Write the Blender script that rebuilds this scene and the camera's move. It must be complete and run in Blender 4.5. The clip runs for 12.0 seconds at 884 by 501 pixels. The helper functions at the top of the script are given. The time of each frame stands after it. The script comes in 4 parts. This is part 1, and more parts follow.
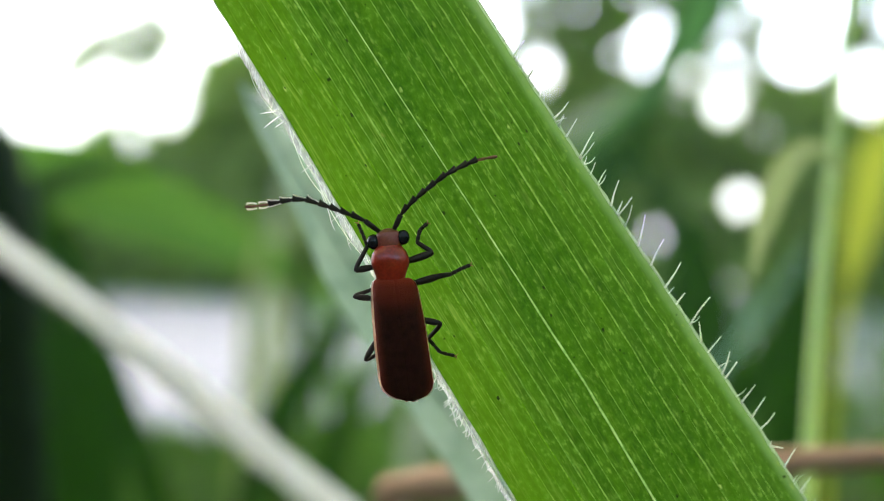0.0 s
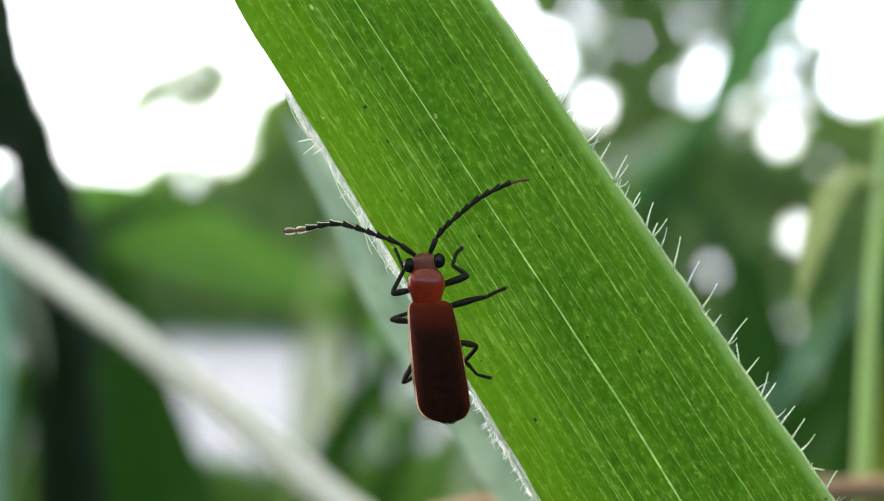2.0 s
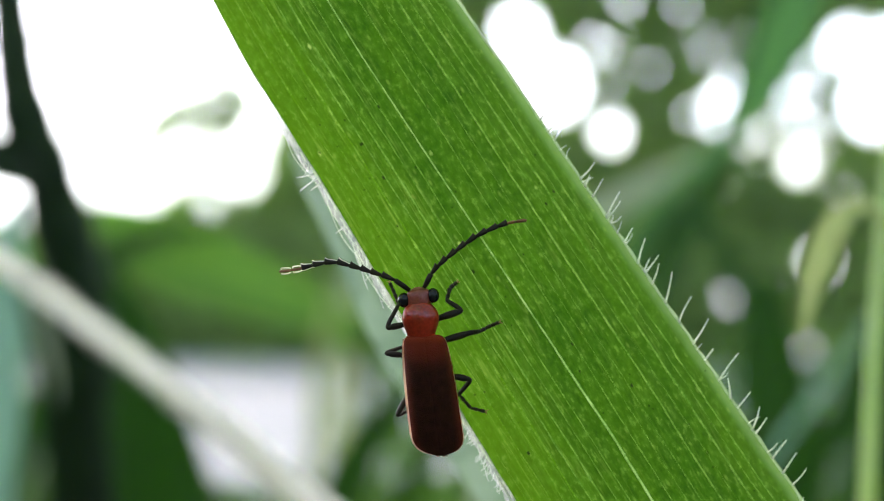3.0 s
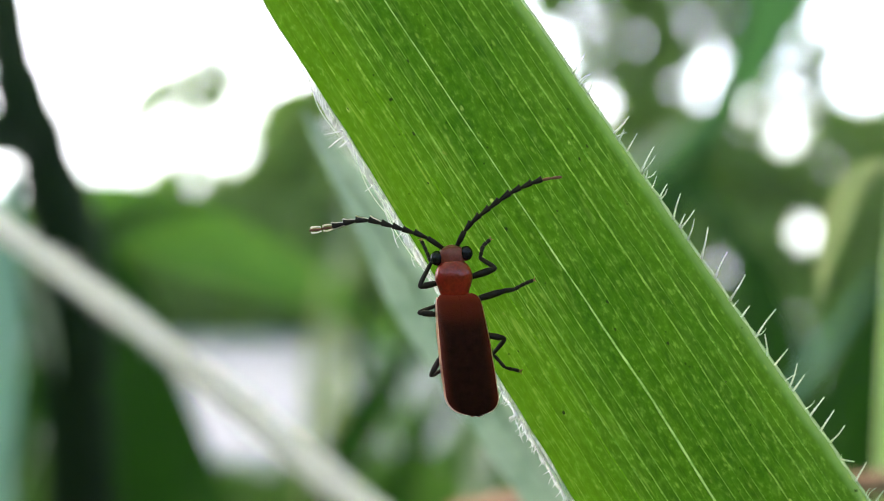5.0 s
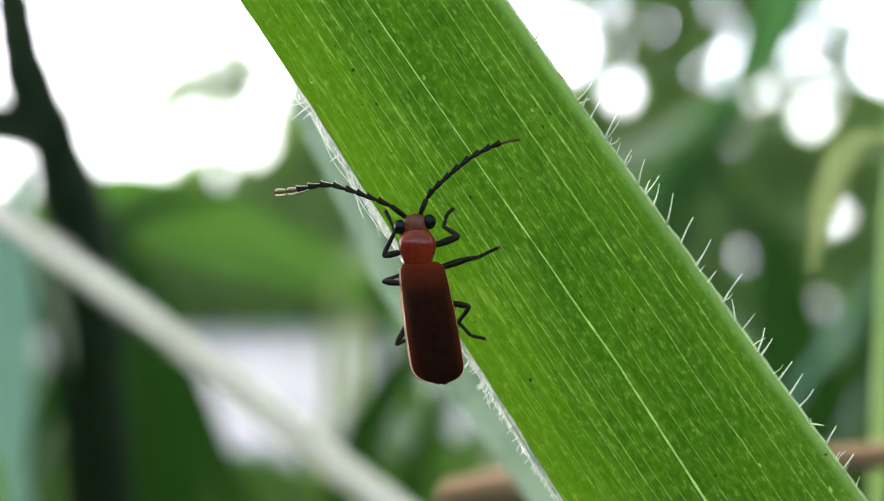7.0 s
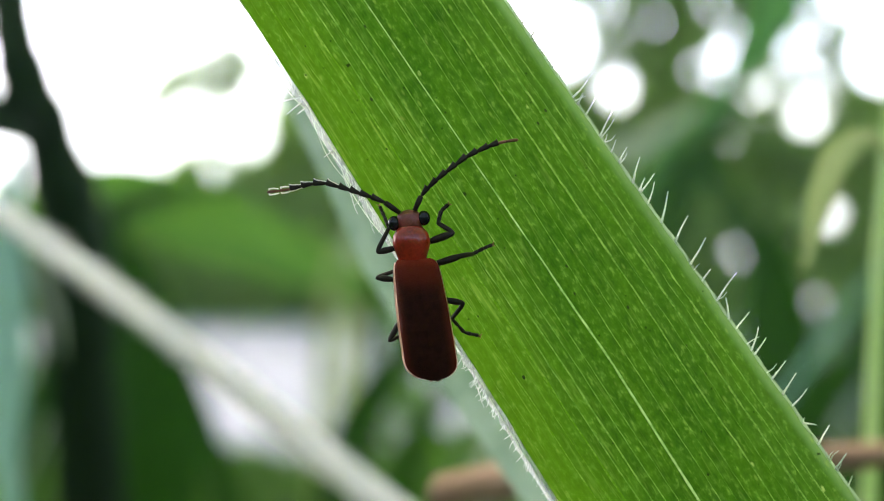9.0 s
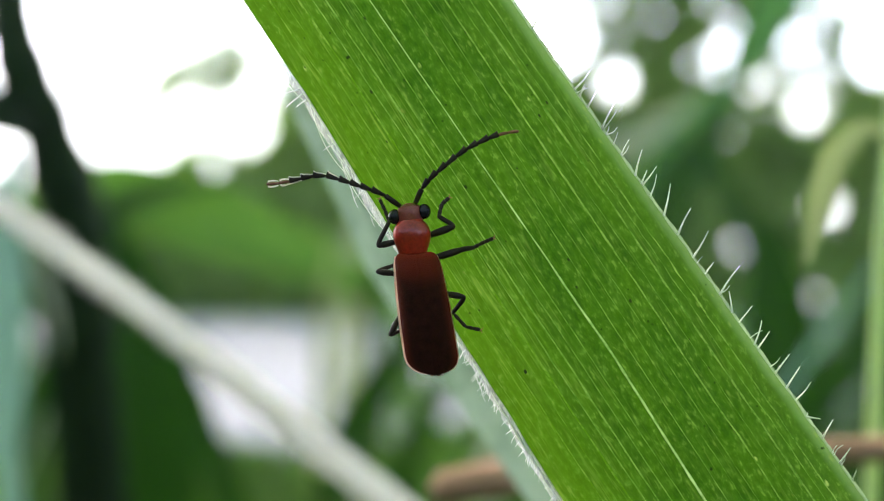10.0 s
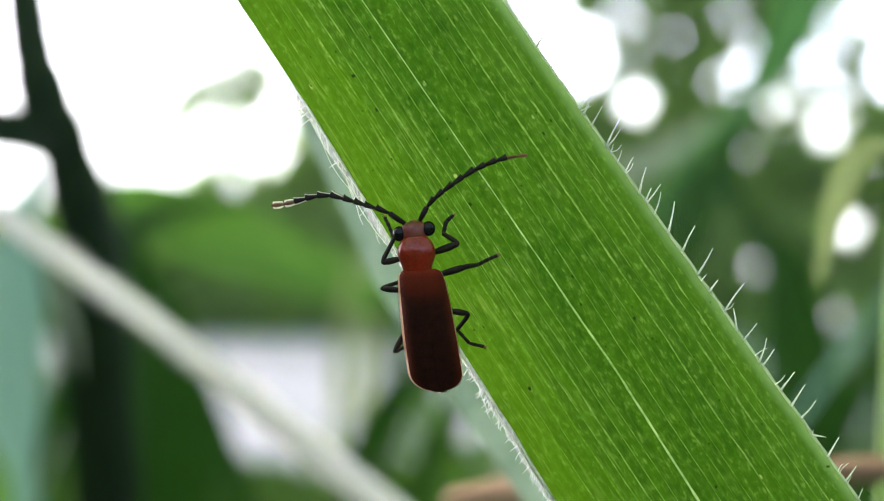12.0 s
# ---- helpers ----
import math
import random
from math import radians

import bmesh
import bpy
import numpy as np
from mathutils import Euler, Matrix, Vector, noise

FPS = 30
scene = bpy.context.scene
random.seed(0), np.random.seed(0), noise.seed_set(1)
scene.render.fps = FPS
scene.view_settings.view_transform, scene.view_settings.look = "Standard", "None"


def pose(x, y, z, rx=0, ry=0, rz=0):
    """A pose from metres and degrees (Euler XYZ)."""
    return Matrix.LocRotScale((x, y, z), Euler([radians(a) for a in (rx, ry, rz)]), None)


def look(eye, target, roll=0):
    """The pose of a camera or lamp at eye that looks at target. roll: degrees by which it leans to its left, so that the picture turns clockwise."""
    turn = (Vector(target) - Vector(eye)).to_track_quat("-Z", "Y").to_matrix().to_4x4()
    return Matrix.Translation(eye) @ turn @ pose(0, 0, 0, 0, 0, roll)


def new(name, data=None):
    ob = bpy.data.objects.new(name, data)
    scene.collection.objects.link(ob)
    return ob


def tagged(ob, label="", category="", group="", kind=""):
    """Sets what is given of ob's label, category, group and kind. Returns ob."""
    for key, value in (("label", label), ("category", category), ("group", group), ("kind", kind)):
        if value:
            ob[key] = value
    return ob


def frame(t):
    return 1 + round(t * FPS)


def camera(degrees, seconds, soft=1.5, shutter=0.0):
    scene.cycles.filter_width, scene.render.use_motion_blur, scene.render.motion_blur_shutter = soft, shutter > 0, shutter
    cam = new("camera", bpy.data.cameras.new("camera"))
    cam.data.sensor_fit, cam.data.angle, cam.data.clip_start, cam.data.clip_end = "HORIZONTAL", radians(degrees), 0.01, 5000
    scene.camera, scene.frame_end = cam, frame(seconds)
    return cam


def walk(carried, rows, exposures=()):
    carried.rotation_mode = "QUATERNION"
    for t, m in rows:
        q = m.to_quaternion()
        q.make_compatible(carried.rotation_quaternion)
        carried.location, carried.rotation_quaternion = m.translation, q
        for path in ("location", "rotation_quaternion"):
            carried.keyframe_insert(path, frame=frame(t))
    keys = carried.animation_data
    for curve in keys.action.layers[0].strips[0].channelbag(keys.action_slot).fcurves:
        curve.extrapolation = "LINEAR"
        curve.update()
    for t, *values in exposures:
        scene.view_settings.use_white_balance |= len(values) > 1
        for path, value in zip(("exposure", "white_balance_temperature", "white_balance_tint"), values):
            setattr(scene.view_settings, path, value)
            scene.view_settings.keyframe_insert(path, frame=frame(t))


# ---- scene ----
MM = 0.001
HEIGHT = 0.300          # the lens above the ground


def at(x, y, z):
    """Metres from millimetres, counted from a point at lens height over the ground."""
    return Vector((x * MM, y * MM, HEIGHT + z * MM))


# ---- camera and its walk: seconds, millimetres, degrees ----
cam = camera(40.0, 12.0, soft=0.75)
cam.data.dof.use_dof = True
cam.data.dof.focus_distance = 0.0702
cam.data.dof.aperture_fstop = 18.5
PATH = [
    (0, -4.299, 0.532, 2.559, 88.342, -1.420, -4.736),
    (0.5, -4.093, 0.316, 2.375, 88.416, -1.225, -4.264),
    (1, -4.015, 0.126, 1.961, 88.567, -1.146, -3.283),
    (1.5, -2.730, -0.183, 1.411, 89.319, -0.770, -2.073),
    (2, -3.141, -0.420, 1.815, 90.027, -0.830, -2.083),
    (2.5, -3.174, -0.811, 1.793, 90.654, -0.786, -1.247),
    (3, -1.814, -1.610, 2.359, 91.241, -0.993, -1.253),
    (3.2, -0.220, -1.505, 1.185, 90.315, -0.428, -1.428),
    (4.8, -3.429, -0.041, 1.144, 89.968, -0.721, -2.278),
    (5, -4.400, -0.099, 1.322, 90.064, -0.480, -1.840),
    (5.5, -0.662, -0.276, -0.430, 89.219, 0.765, -2.147),
    (6, -0.489, 0.307, -0.731, 88.341, 0.352, -1.348),
    (6.5, -1.343, -0.142, 0.373, 89.474, -0.015, -0.887),
    (7, -0.817, -0.409, 0.089, 89.595, 0.396, -0.629),
    (7.2, -0.731, -0.192, -0.097, 89.354, 0.420, -0.308),
    (8.8, -0.829, -0.216, 0.172, 89.125, -0.034, -0.930),
    (9, -0.829, -0.216, 0.172, 89.361, -0.034, -0.916),
    (9.5, -0.666, -0.235, 0.548, 89.648, -0.049, -1.275),
    (10, -0.859, 0.345, 0.111, 89.102, 0.079, -0.912),
    (10.5, -0.815, 0.236, 0.350, 89.445, 0.018, -0.783),
    (11, -0.382, 0.101, 0.407, 89.769, 0.136, -0.719),
    (11.5, -0.099, 0.163, -0.091, 89.568, 0.132, 0.162),
    (12, 0.000, 0.000, 0.000, 90.000, 0.000, 0.000),
]
walk(cam, [(t, pose(x * MM, y * MM, HEIGHT + z * MM, rx, ry, rz)) for t, x, y, z, rx, ry, rz in PATH],
     exposures=[(0.0, 3.81, 7400, 10), (12.0, 3.81, 7400, 10)])

# ---- light: a bright, hazy sky and a soft sun behind the leaf ----
SUN_UP, SUN_TURN = 56.0, -20.0
world = bpy.data.worlds.new("sky")
scene.world = world
world.use_nodes = True
sky = world.node_tree.nodes.new("ShaderNodeTexSky")
sky.sky_type = "NISHITA"
sky.sun_disc = False
sky.sun_elevation, sky.sun_rotation = radians(SUN_UP), radians(SUN_TURN)
sky.air_density, sky.dust_density, sky.ozone_density = 0.35, 2.5, 0.4
world.node_tree.links.new(sky.outputs[0], world.node_tree.nodes["Background"].inputs[0])
world.node_tree.nodes["Background"].inputs[1].default_value = 0.15
sun = new("sun", bpy.data.lights.new("sun", "SUN"))
sun.data.energy, sun.data.angle, sun.data.color = 0.6, radians(20), (1.0, 0.96, 0.9)
sun_way = Vector((math.sin(radians(SUN_TURN)) * math.cos(radians(SUN_UP)), math.cos(radians(SUN_TURN)) * math.cos(radians(SUN_UP)),
                  math.sin(radians(SUN_UP))))
sun.matrix_world = look(sun_way * 8, (0, 0, 0))


# ---- materials ----
def surface(name, dark, light, scale, rough=0.5, through_colour=None, share=0.0, bump=0.2, stretch=(1, 1, 1), coords="Object",
            gloss=0.5, sheen=0.0, coat=0.0, per_island=0.0, per_object=0.0, span=(0.3, 0.7), clear=0.0):
    """Colour between two tones at two scales, fine relief, and a share of light let through."""
    m = bpy.data.materials.new(name)
    m.use_nodes = True
    nodes, link = m.node_tree.nodes, m.node_tree.links.new
    shader, out = nodes["Principled BSDF"], nodes["Material Output"]
    place = nodes.new("ShaderNodeTexCoord")
    fit = nodes.new("ShaderNodeMapping")
    fit.inputs["Scale"].default_value = stretch
    link(place.outputs[coords], fit.inputs[0])
    coarse, fine = nodes.new("ShaderNodeTexNoise"), nodes.new("ShaderNodeTexNoise")
    coarse.inputs["Scale"].default_value, fine.inputs["Scale"].default_value = scale, scale * 7
    coarse.inputs["Detail"].default_value, fine.inputs["Detail"].default_value = 3, 5
    link(fit.outputs[0], coarse.inputs["Vector"])
    link(fit.outputs[0], fine.inputs["Vector"])
    both = nodes.new("ShaderNodeMath")
    both.operation = "MULTIPLY_ADD"
    both.inputs[1].default_value = 0.45
    link(fine.outputs["Fac"], both.inputs[0])
    half = nodes.new("ShaderNodeMath")
    half.operation = "MULTIPLY"
    half.inputs[1].default_value = 0.55
    link(coarse.outputs["Fac"], half.inputs[0])
    link(half.outputs[0], both.inputs[2])
    value = both.outputs[0]
    if per_island or per_object:
        pick = nodes.new("ShaderNodeNewGeometry" if per_island else "ShaderNodeObjectInfo")
        vary = nodes.new("ShaderNodeMath")
        vary.operation = "MULTIPLY_ADD"
        vary.inputs[1].default_value = per_island or per_object
        link(pick.outputs["Random Per Island" if per_island else "Random"], vary.inputs[0])
        less = nodes.new("ShaderNodeMath")
        less.operation = "SUBTRACT"
        less.inputs[1].default_value = (per_island or per_object) / 2
        link(value, less.inputs[0])
        link(less.outputs[0], vary.inputs[2])
        value = vary.outputs[0]
    ramp = nodes.new("ShaderNodeValToRGB")
    ramp.color_ramp.elements[0].position, ramp.color_ramp.elements[1].position = span
    ramp.color_ramp.elements[0].color, ramp.color_ramp.elements[1].color = (*dark, 1), (*light, 1)
    link(value, ramp.inputs[0])
    link(ramp.outputs[0], shader.inputs["Base Color"])
    shader.inputs["Roughness"].default_value = rough
    shader.inputs["Specular IOR Level"].default_value = gloss
    shader.inputs["Sheen Weight"].default_value = sheen
    shader.inputs["Coat Weight"].default_value = coat
    if bump:
        relief = nodes.new("ShaderNodeBump")
        relief.inputs["Strength"].default_value = bump
        relief.inputs["Distance"].default_value = 0.3 / scale
        link(fine.outputs["Fac"], relief.inputs["Height"])
        link(relief.outputs[0], shader.inputs["Normal"])
    if clear:
        thin, over = nodes.new("ShaderNodeBsdfTransparent"), nodes.new("ShaderNodeMixShader")
        over.inputs[0].default_value = clear
        link(thin.outputs[0], over.inputs[2])
        link(over.outputs[0], out.inputs[0])
    if share:
        glow = nodes.new("ShaderNodeBsdfTranslucent")
        if through_colour:
            glow.inputs[0].default_value = (*through_colour, 1)
        else:
            link(ramp.outputs[0], glow.inputs[0])
        mix = nodes.new("ShaderNodeMixShader")
        mix.inputs[0].default_value = share
        link(shader.outputs[0], mix.inputs[1])
        link(glow.outputs[0], mix.inputs[2])
        link(mix.outputs[0], over.inputs[1] if clear else out.inputs[0])
    return m


def blade_surface():
    """The sharp leaf: long fibres, pale flecks, small dark specks, light shining through."""
    m = bpy.data.materials.new("backlit_leaf")
    m.use_nodes = True
    nodes, link = m.node_tree.nodes, m.node_tree.links.new
    shader, out = nodes["Principled BSDF"], nodes["Material Output"]
    place, edge = nodes.new("ShaderNodeUVMap"), nodes.new("ShaderNodeUVMap")
    place.uv_map, edge.uv_map = "UVMap", "Edge"
    sides = nodes.new("ShaderNodeSeparateXYZ")
    link(edge.outputs[0], sides.inputs[0])

    def noisy(stretch, scale, detail=4.0, rough=0.55):
        fit = nodes.new("ShaderNodeMapping")
        fit.inputs["Scale"].default_value = stretch
        link(place.outputs[0], fit.inputs[0])
        n = nodes.new("ShaderNodeTexNoise")
        n.inputs["Scale"].default_value, n.inputs["Detail"].default_value, n.inputs["Roughness"].default_value = scale, detail, rough
        link(fit.outputs[0], n.inputs["Vector"])
        return n.outputs["Fac"]

    def ramped(value, stops):
        r = nodes.new("ShaderNodeValToRGB")
        r.color_ramp.elements[0].position, r.color_ramp.elements[0].color = stops[0][0], (*stops[0][1], 1)
        r.color_ramp.elements[1].position, r.color_ramp.elements[1].color = stops[-1][0], (*stops[-1][1], 1)
        for where, colour in stops[1:-1]:
            r.color_ramp.elements.new(where).color = (*colour, 1)
        link(value, r.inputs[0])
        return r.outputs[0]

    def mixed(factor, a, b, how="MIX"):
        x = nodes.new("ShaderNodeMix")
        x.data_type, x.blend_type = "RGBA", how
        for socket, v in ((x.inputs["Factor"], factor), (x.inputs["A"], a), (x.inputs["B"], b)):
            if isinstance(v, (int, float)):
                socket.default_value = v
            elif isinstance(v, tuple):
                socket.default_value = (*v, 1)
            else:
                link(v, socket)
        return x.outputs["Result"]

    fibres = noisy((1.0, 0.05, 1), 5.0, 3.0)            # across and along, in millimetres
    threads = noisy((1.0, 0.05, 1), 1.5, 3.0)
    patches = noisy((1.0, 0.40, 1), 0.30, 3.0)
    cells = noisy((1.0, 0.42, 1), 3.4, 5.0, 0.66)
    blots = noisy((1.0, 0.55, 1), 1.3, 4.0, 0.6)
    tone = ramped(threads, [(0.30, LEAF_DARK), (0.5, LEAF_MID), (0.74, LEAF_LIGHT)])
    tone = mixed(0.07, tone, ramped(fibres, [(0.36, LEAF_DARK), (0.64, LEAF_LIGHT)]))
    tone = mixed(0.45, tone, ramped(patches, [(0.38, LEAF_DARK), (0.62, LEAF_YELLOW)]))
    tone = mixed(0.40, tone, ramped(blots, [(0.38, LEAF_DARK), (0.52, LEAF_MID), (0.66, LEAF_LIGHT)]))
    tone = mixed(0.38, tone, ramped(cells, [(0.38, LEAF_DARK), (0.5, LEAF_MID), (0.62, LEAF_LIGHT)]))

    def times(a, b):
        x = nodes.new("ShaderNodeMath")
        x.operation = "MULTIPLY"
        link(a, x.inputs[0])
        link(b, x.inputs[1])
        return x.outputs[0]

    def streaks(scale, along, thin, most, colour, tone, breaks, where=None):
        """Hair-thin lines along the leaf, broken into dashes."""
        line = noisy((1.0, along, 1), scale, 1.5)
        shape = ramped(line, [(0.5 - thin, (0, 0, 0)), (0.5, (most, most, most)), (0.5 + thin, (0, 0, 0))])
        dash = ramped(noisy((1.0, 0.16, 1), breaks, 3.0), [(0.48, (0, 0, 0)), (0.57, (1, 1, 1))])
        return mixed(times(times(shape, dash), where) if where else times(shape, dash), tone, colour)

    def near(side, reach, most):
        r = nodes.new("ShaderNodeMapRange")
        r.interpolation_type = "SMOOTHSTEP"
        r.inputs["From Min"].default_value, r.inputs["From Max"].default_value = 0.0, reach
        r.inputs["To Min"].default_value, r.inputs["To Max"].default_value = most, 0.0
        link(sides.outputs[side], r.inputs["Value"])
        return r.outputs[0]

    tone = streaks(1.1, 0.012, 0.022, 0.16, LEAF_SEAM, tone, 1.2)
    tone = streaks(1.7, 0.020, 0.020, 0.60, LEAF_FLECK, tone, 1.6, near("X", 8.5, 1.0))
    tone = streaks(2.6, 0.030, 0.016, 0.45, LEAF_FLECK, tone, 2.6, near("X", 7.0, 1.0))
    tone = streaks(1.3, 0.030, 0.016, 0.16, LEAF_FLECK, tone, 2.0)
    tone = mixed(near("X", 7.0, 0.6), tone, mixed(0.5, tone, LEAF_YELLOW, "SCREEN"))
    tone = mixed(near("X", 5.0, 0.4), tone, LEAF_YELLOW)
    tone = mixed(near("Y", 4.5, 0.22), tone, LEAF_LIGHT)
    tone = mixed(near("Y", 1.1, 0.40), tone, LEAF_LIGHT)
    tone = mixed(near("Y", 0.75, 0.85), tone, mixed(cells, LEAF_RIM, LEAF_LIGHT))
    fleck = times(ramped(cells, [(0.57, (0, 0, 0)), (0.66, (1, 1, 1))]), ramped(threads, [(0.4, (0.06, 0.06, 0.06)), (0.6, (0.3, 0.3, 0.3))]))
    tone = mixed(fleck, tone, LEAF_FLECK)

    def dots(scale, low, high, most, colour, tone, chance, along=1.0):
        """Small marks, on a share of the cells, some drawn out along the leaf."""
        fit = nodes.new("ShaderNodeMapping")
        fit.inputs["Scale"].default_value = (1.0, along, 1.0)
        link(place.outputs[0], fit.inputs[0])
        v = nodes.new("ShaderNodeTexVoronoi")
        v.inputs["Scale"].default_value = scale
        link(fit.outputs[0], v.inputs["Vector"])
        some = nodes.new("ShaderNodeSeparateColor")
        link(v.outputs["Color"], some.inputs[0])
        keep = nodes.new("ShaderNodeMath")
        keep.operation = "LESS_THAN"
        keep.inputs[1].default_value = chance
        link(some.outputs[0], keep.inputs[0])
        wide = nodes.new("ShaderNodeMath")
        wide.operation = "MULTIPLY_ADD"
        wide.inputs[1].default_value = 0.22
        link(cells, wide.inputs[0])
        link(v.outputs["Distance"], wide.inputs[2])
        less = nodes.new("ShaderNodeMath")
        less.operation = "SUBTRACT"
        less.inputs[1].default_value = 0.11
        link(wide.outputs[0], less.inputs[0])
        return mixed(times(ramped(less.outputs[0], [(low, (most, most, most)), (high, (0, 0, 0))]), keep.outputs[0]), tone, colour)

    tone = dots(0.62, 0.045, 0.085, 0.9, (0.010, 0.026, 0.004), tone, 0.16)
    tone = dots(1.5, 0.05, 0.12, 0.7, (0.010, 0.036, 0.004), tone, 0.26)
    tone = dots(0.7, 0.05, 0.10, 0.9, LEAF_SPECK, tone, 0.12, 0.6)
    tone = dots(2.2, 0.08, 0.24, 0.34, LEAF_FLECK, tone, 0.22, 0.4)
    tone = dots(0.42, 0.02, 0.06, 0.55, (0.20, 0.24, 0.06), tone, 0.4, 0.6)
    front = mixed(1.0, tone, (0.6, 0.6, 0.5), "MULTIPLY")
    link(front, shader.inputs["Base Color"])
    shader.inputs["Roughness"].default_value = 0.5
    shader.inputs["Specular IOR Level"].default_value = 0.15
    relief = nodes.new("ShaderNodeBump")
    relief.inputs["Strength"].default_value, relief.inputs["Distance"].default_value = 0.5, 0.00006
    link(fibres, relief.inputs["Height"])
    link(relief.outputs[0], shader.inputs["Normal"])
    glow = nodes.new("ShaderNodeBsdfTranslucent")
    link(tone, glow.inputs[0])
    mix = nodes.new("ShaderNodeMixShader")
    mix.inputs[0].default_value = 0.7
    link(shader.outputs[0], mix.inputs[1])
    link(glow.outputs[0], mix.inputs[2])
    link(mix.outputs[0], out.inputs[0])
    return m


LEAF_DARK, LEAF_MID, LEAF_LIGHT = (0.014, 0.063, 0.004), (0.030, 0.107, 0.006), (0.074, 0.182, 0.022)
LEAF_SEAM, LEAF_SPECK = (0.008, 0.044, 0.003), (0.30, 0.42, 0.12)
LEAF_RIM = (0.20, 0.32, 0.15)
LEAF_YELLOW, LEAF_FLECK = (0.068, 0.165, 0.006), (0.235, 0.355, 0.072)
M_BLADE = blade_surface()
M_VEIN = surface("leaf_vein", (0.042, 0.128, 0.010), (0.20, 0.33, 0.085), 1.5, 0.55, None, 0.7, 0.0, (1, 0.5, 1), "UV", gloss=0.1, span=(0.40, 0.66))
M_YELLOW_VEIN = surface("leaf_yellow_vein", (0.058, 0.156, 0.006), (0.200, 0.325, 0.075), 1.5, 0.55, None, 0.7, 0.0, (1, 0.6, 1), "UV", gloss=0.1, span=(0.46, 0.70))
M_MIDRIB = surface("leaf_midrib", (0.06, 0.17, 0.02), (0.31, 0.45, 0.20), 0.9, 0.5, None, 0.65, 0.0, (1, 0.5, 1), "UV", gloss=0.12, span=(0.36, 0.62))
M_MARGIN = surface("leaf_margin", (0.52, 0.52, 0.56), (0.86, 0.86, 0.88), 2200, 0.5, None, 0.72, 0.3, span=(0.40, 0.60), clear=0.42)
M_SHRED = surface("leaf_shred", (0.74, 0.75, 0.76), (0.88, 0.89, 0.90), 1500, 0.5, (0.94, 0.95, 0.96), 0.7, 0.0, clear=0.25)
M_RIM = surface("leaf_rim", (0.20, 0.31, 0.15), (0.38, 0.48, 0.30), 1500, 0.5, (0.30, 0.42, 0.24), 0.6, 0.2, gloss=0.2)
M_HAIR = surface("leaf_hair", (0.60, 0.66, 0.55), (0.80, 0.85, 0.75), 2000, 0.35, (0.84, 0.90, 0.78), 0.6, 0.0)
M_SPECK = surface("dark_dirt", (0.010, 0.026, 0.006), (0.030, 0.060, 0.014), 3000, 0.9, None, 0.0, 0.2, gloss=0.05)
M_RED = surface("red_cuticle", (0.24, 0.014, 0.007), (0.48, 0.030, 0.014), 900, 0.28, bump=0.10, gloss=0.3, coat=0.55, span=(0.36, 0.64))
M_HEAD = surface("head_cuticle", (0.15, 0.022, 0.015), (0.32, 0.060, 0.040), 1100, 0.35, bump=0.12, coat=0.2)


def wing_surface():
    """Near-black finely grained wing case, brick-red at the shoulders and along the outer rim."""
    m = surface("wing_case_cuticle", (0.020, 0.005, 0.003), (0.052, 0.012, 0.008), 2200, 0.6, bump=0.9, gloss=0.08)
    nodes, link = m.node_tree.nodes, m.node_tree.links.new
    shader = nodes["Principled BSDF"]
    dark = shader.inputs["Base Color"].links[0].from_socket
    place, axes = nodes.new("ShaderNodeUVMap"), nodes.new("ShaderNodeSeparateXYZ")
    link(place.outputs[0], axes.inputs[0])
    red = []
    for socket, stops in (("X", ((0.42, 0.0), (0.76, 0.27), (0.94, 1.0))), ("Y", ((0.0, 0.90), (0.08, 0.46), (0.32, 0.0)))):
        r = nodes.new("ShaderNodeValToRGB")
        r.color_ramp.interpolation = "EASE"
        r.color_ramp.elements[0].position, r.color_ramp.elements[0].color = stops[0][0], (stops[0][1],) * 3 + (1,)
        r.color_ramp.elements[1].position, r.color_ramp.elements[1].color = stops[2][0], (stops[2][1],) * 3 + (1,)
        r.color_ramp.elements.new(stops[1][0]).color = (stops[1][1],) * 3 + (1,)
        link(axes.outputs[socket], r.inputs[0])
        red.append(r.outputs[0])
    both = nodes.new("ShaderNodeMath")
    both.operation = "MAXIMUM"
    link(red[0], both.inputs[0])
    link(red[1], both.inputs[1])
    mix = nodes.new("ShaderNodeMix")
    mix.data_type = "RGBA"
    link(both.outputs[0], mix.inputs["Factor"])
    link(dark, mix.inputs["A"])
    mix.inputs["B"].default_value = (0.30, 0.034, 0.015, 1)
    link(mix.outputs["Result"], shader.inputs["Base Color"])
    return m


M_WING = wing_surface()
M_WINGRIM = surface("wing_rim_cuticle", (0.46, 0.20, 0.12), (0.66, 0.40, 0.28), 2500, 0.4, (0.98, 0.84, 0.72), 0.8, 0.0)
M_BLACK = surface("black_cuticle", (0.011, 0.007, 0.007), (0.028, 0.017, 0.014), 2500, 0.5, bump=0.3, gloss=0.25)
M_EYE = surface("eye_facets", (0.006, 0.006, 0.010), (0.012, 0.012, 0.018), 9000, 0.18, bump=0.05, gloss=0.3)
M_TIP = surface("pale_tip", (0.74, 0.67, 0.57), (0.88, 0.83, 0.74), 2500, 0.5, (0.96, 0.92, 0.84), 0.65, 0.0)
M_BROWN = surface("brown_cuticle", (0.16, 0.055, 0.03), (0.28, 0.10, 0.05), 2500, 0.5, bump=0.2)
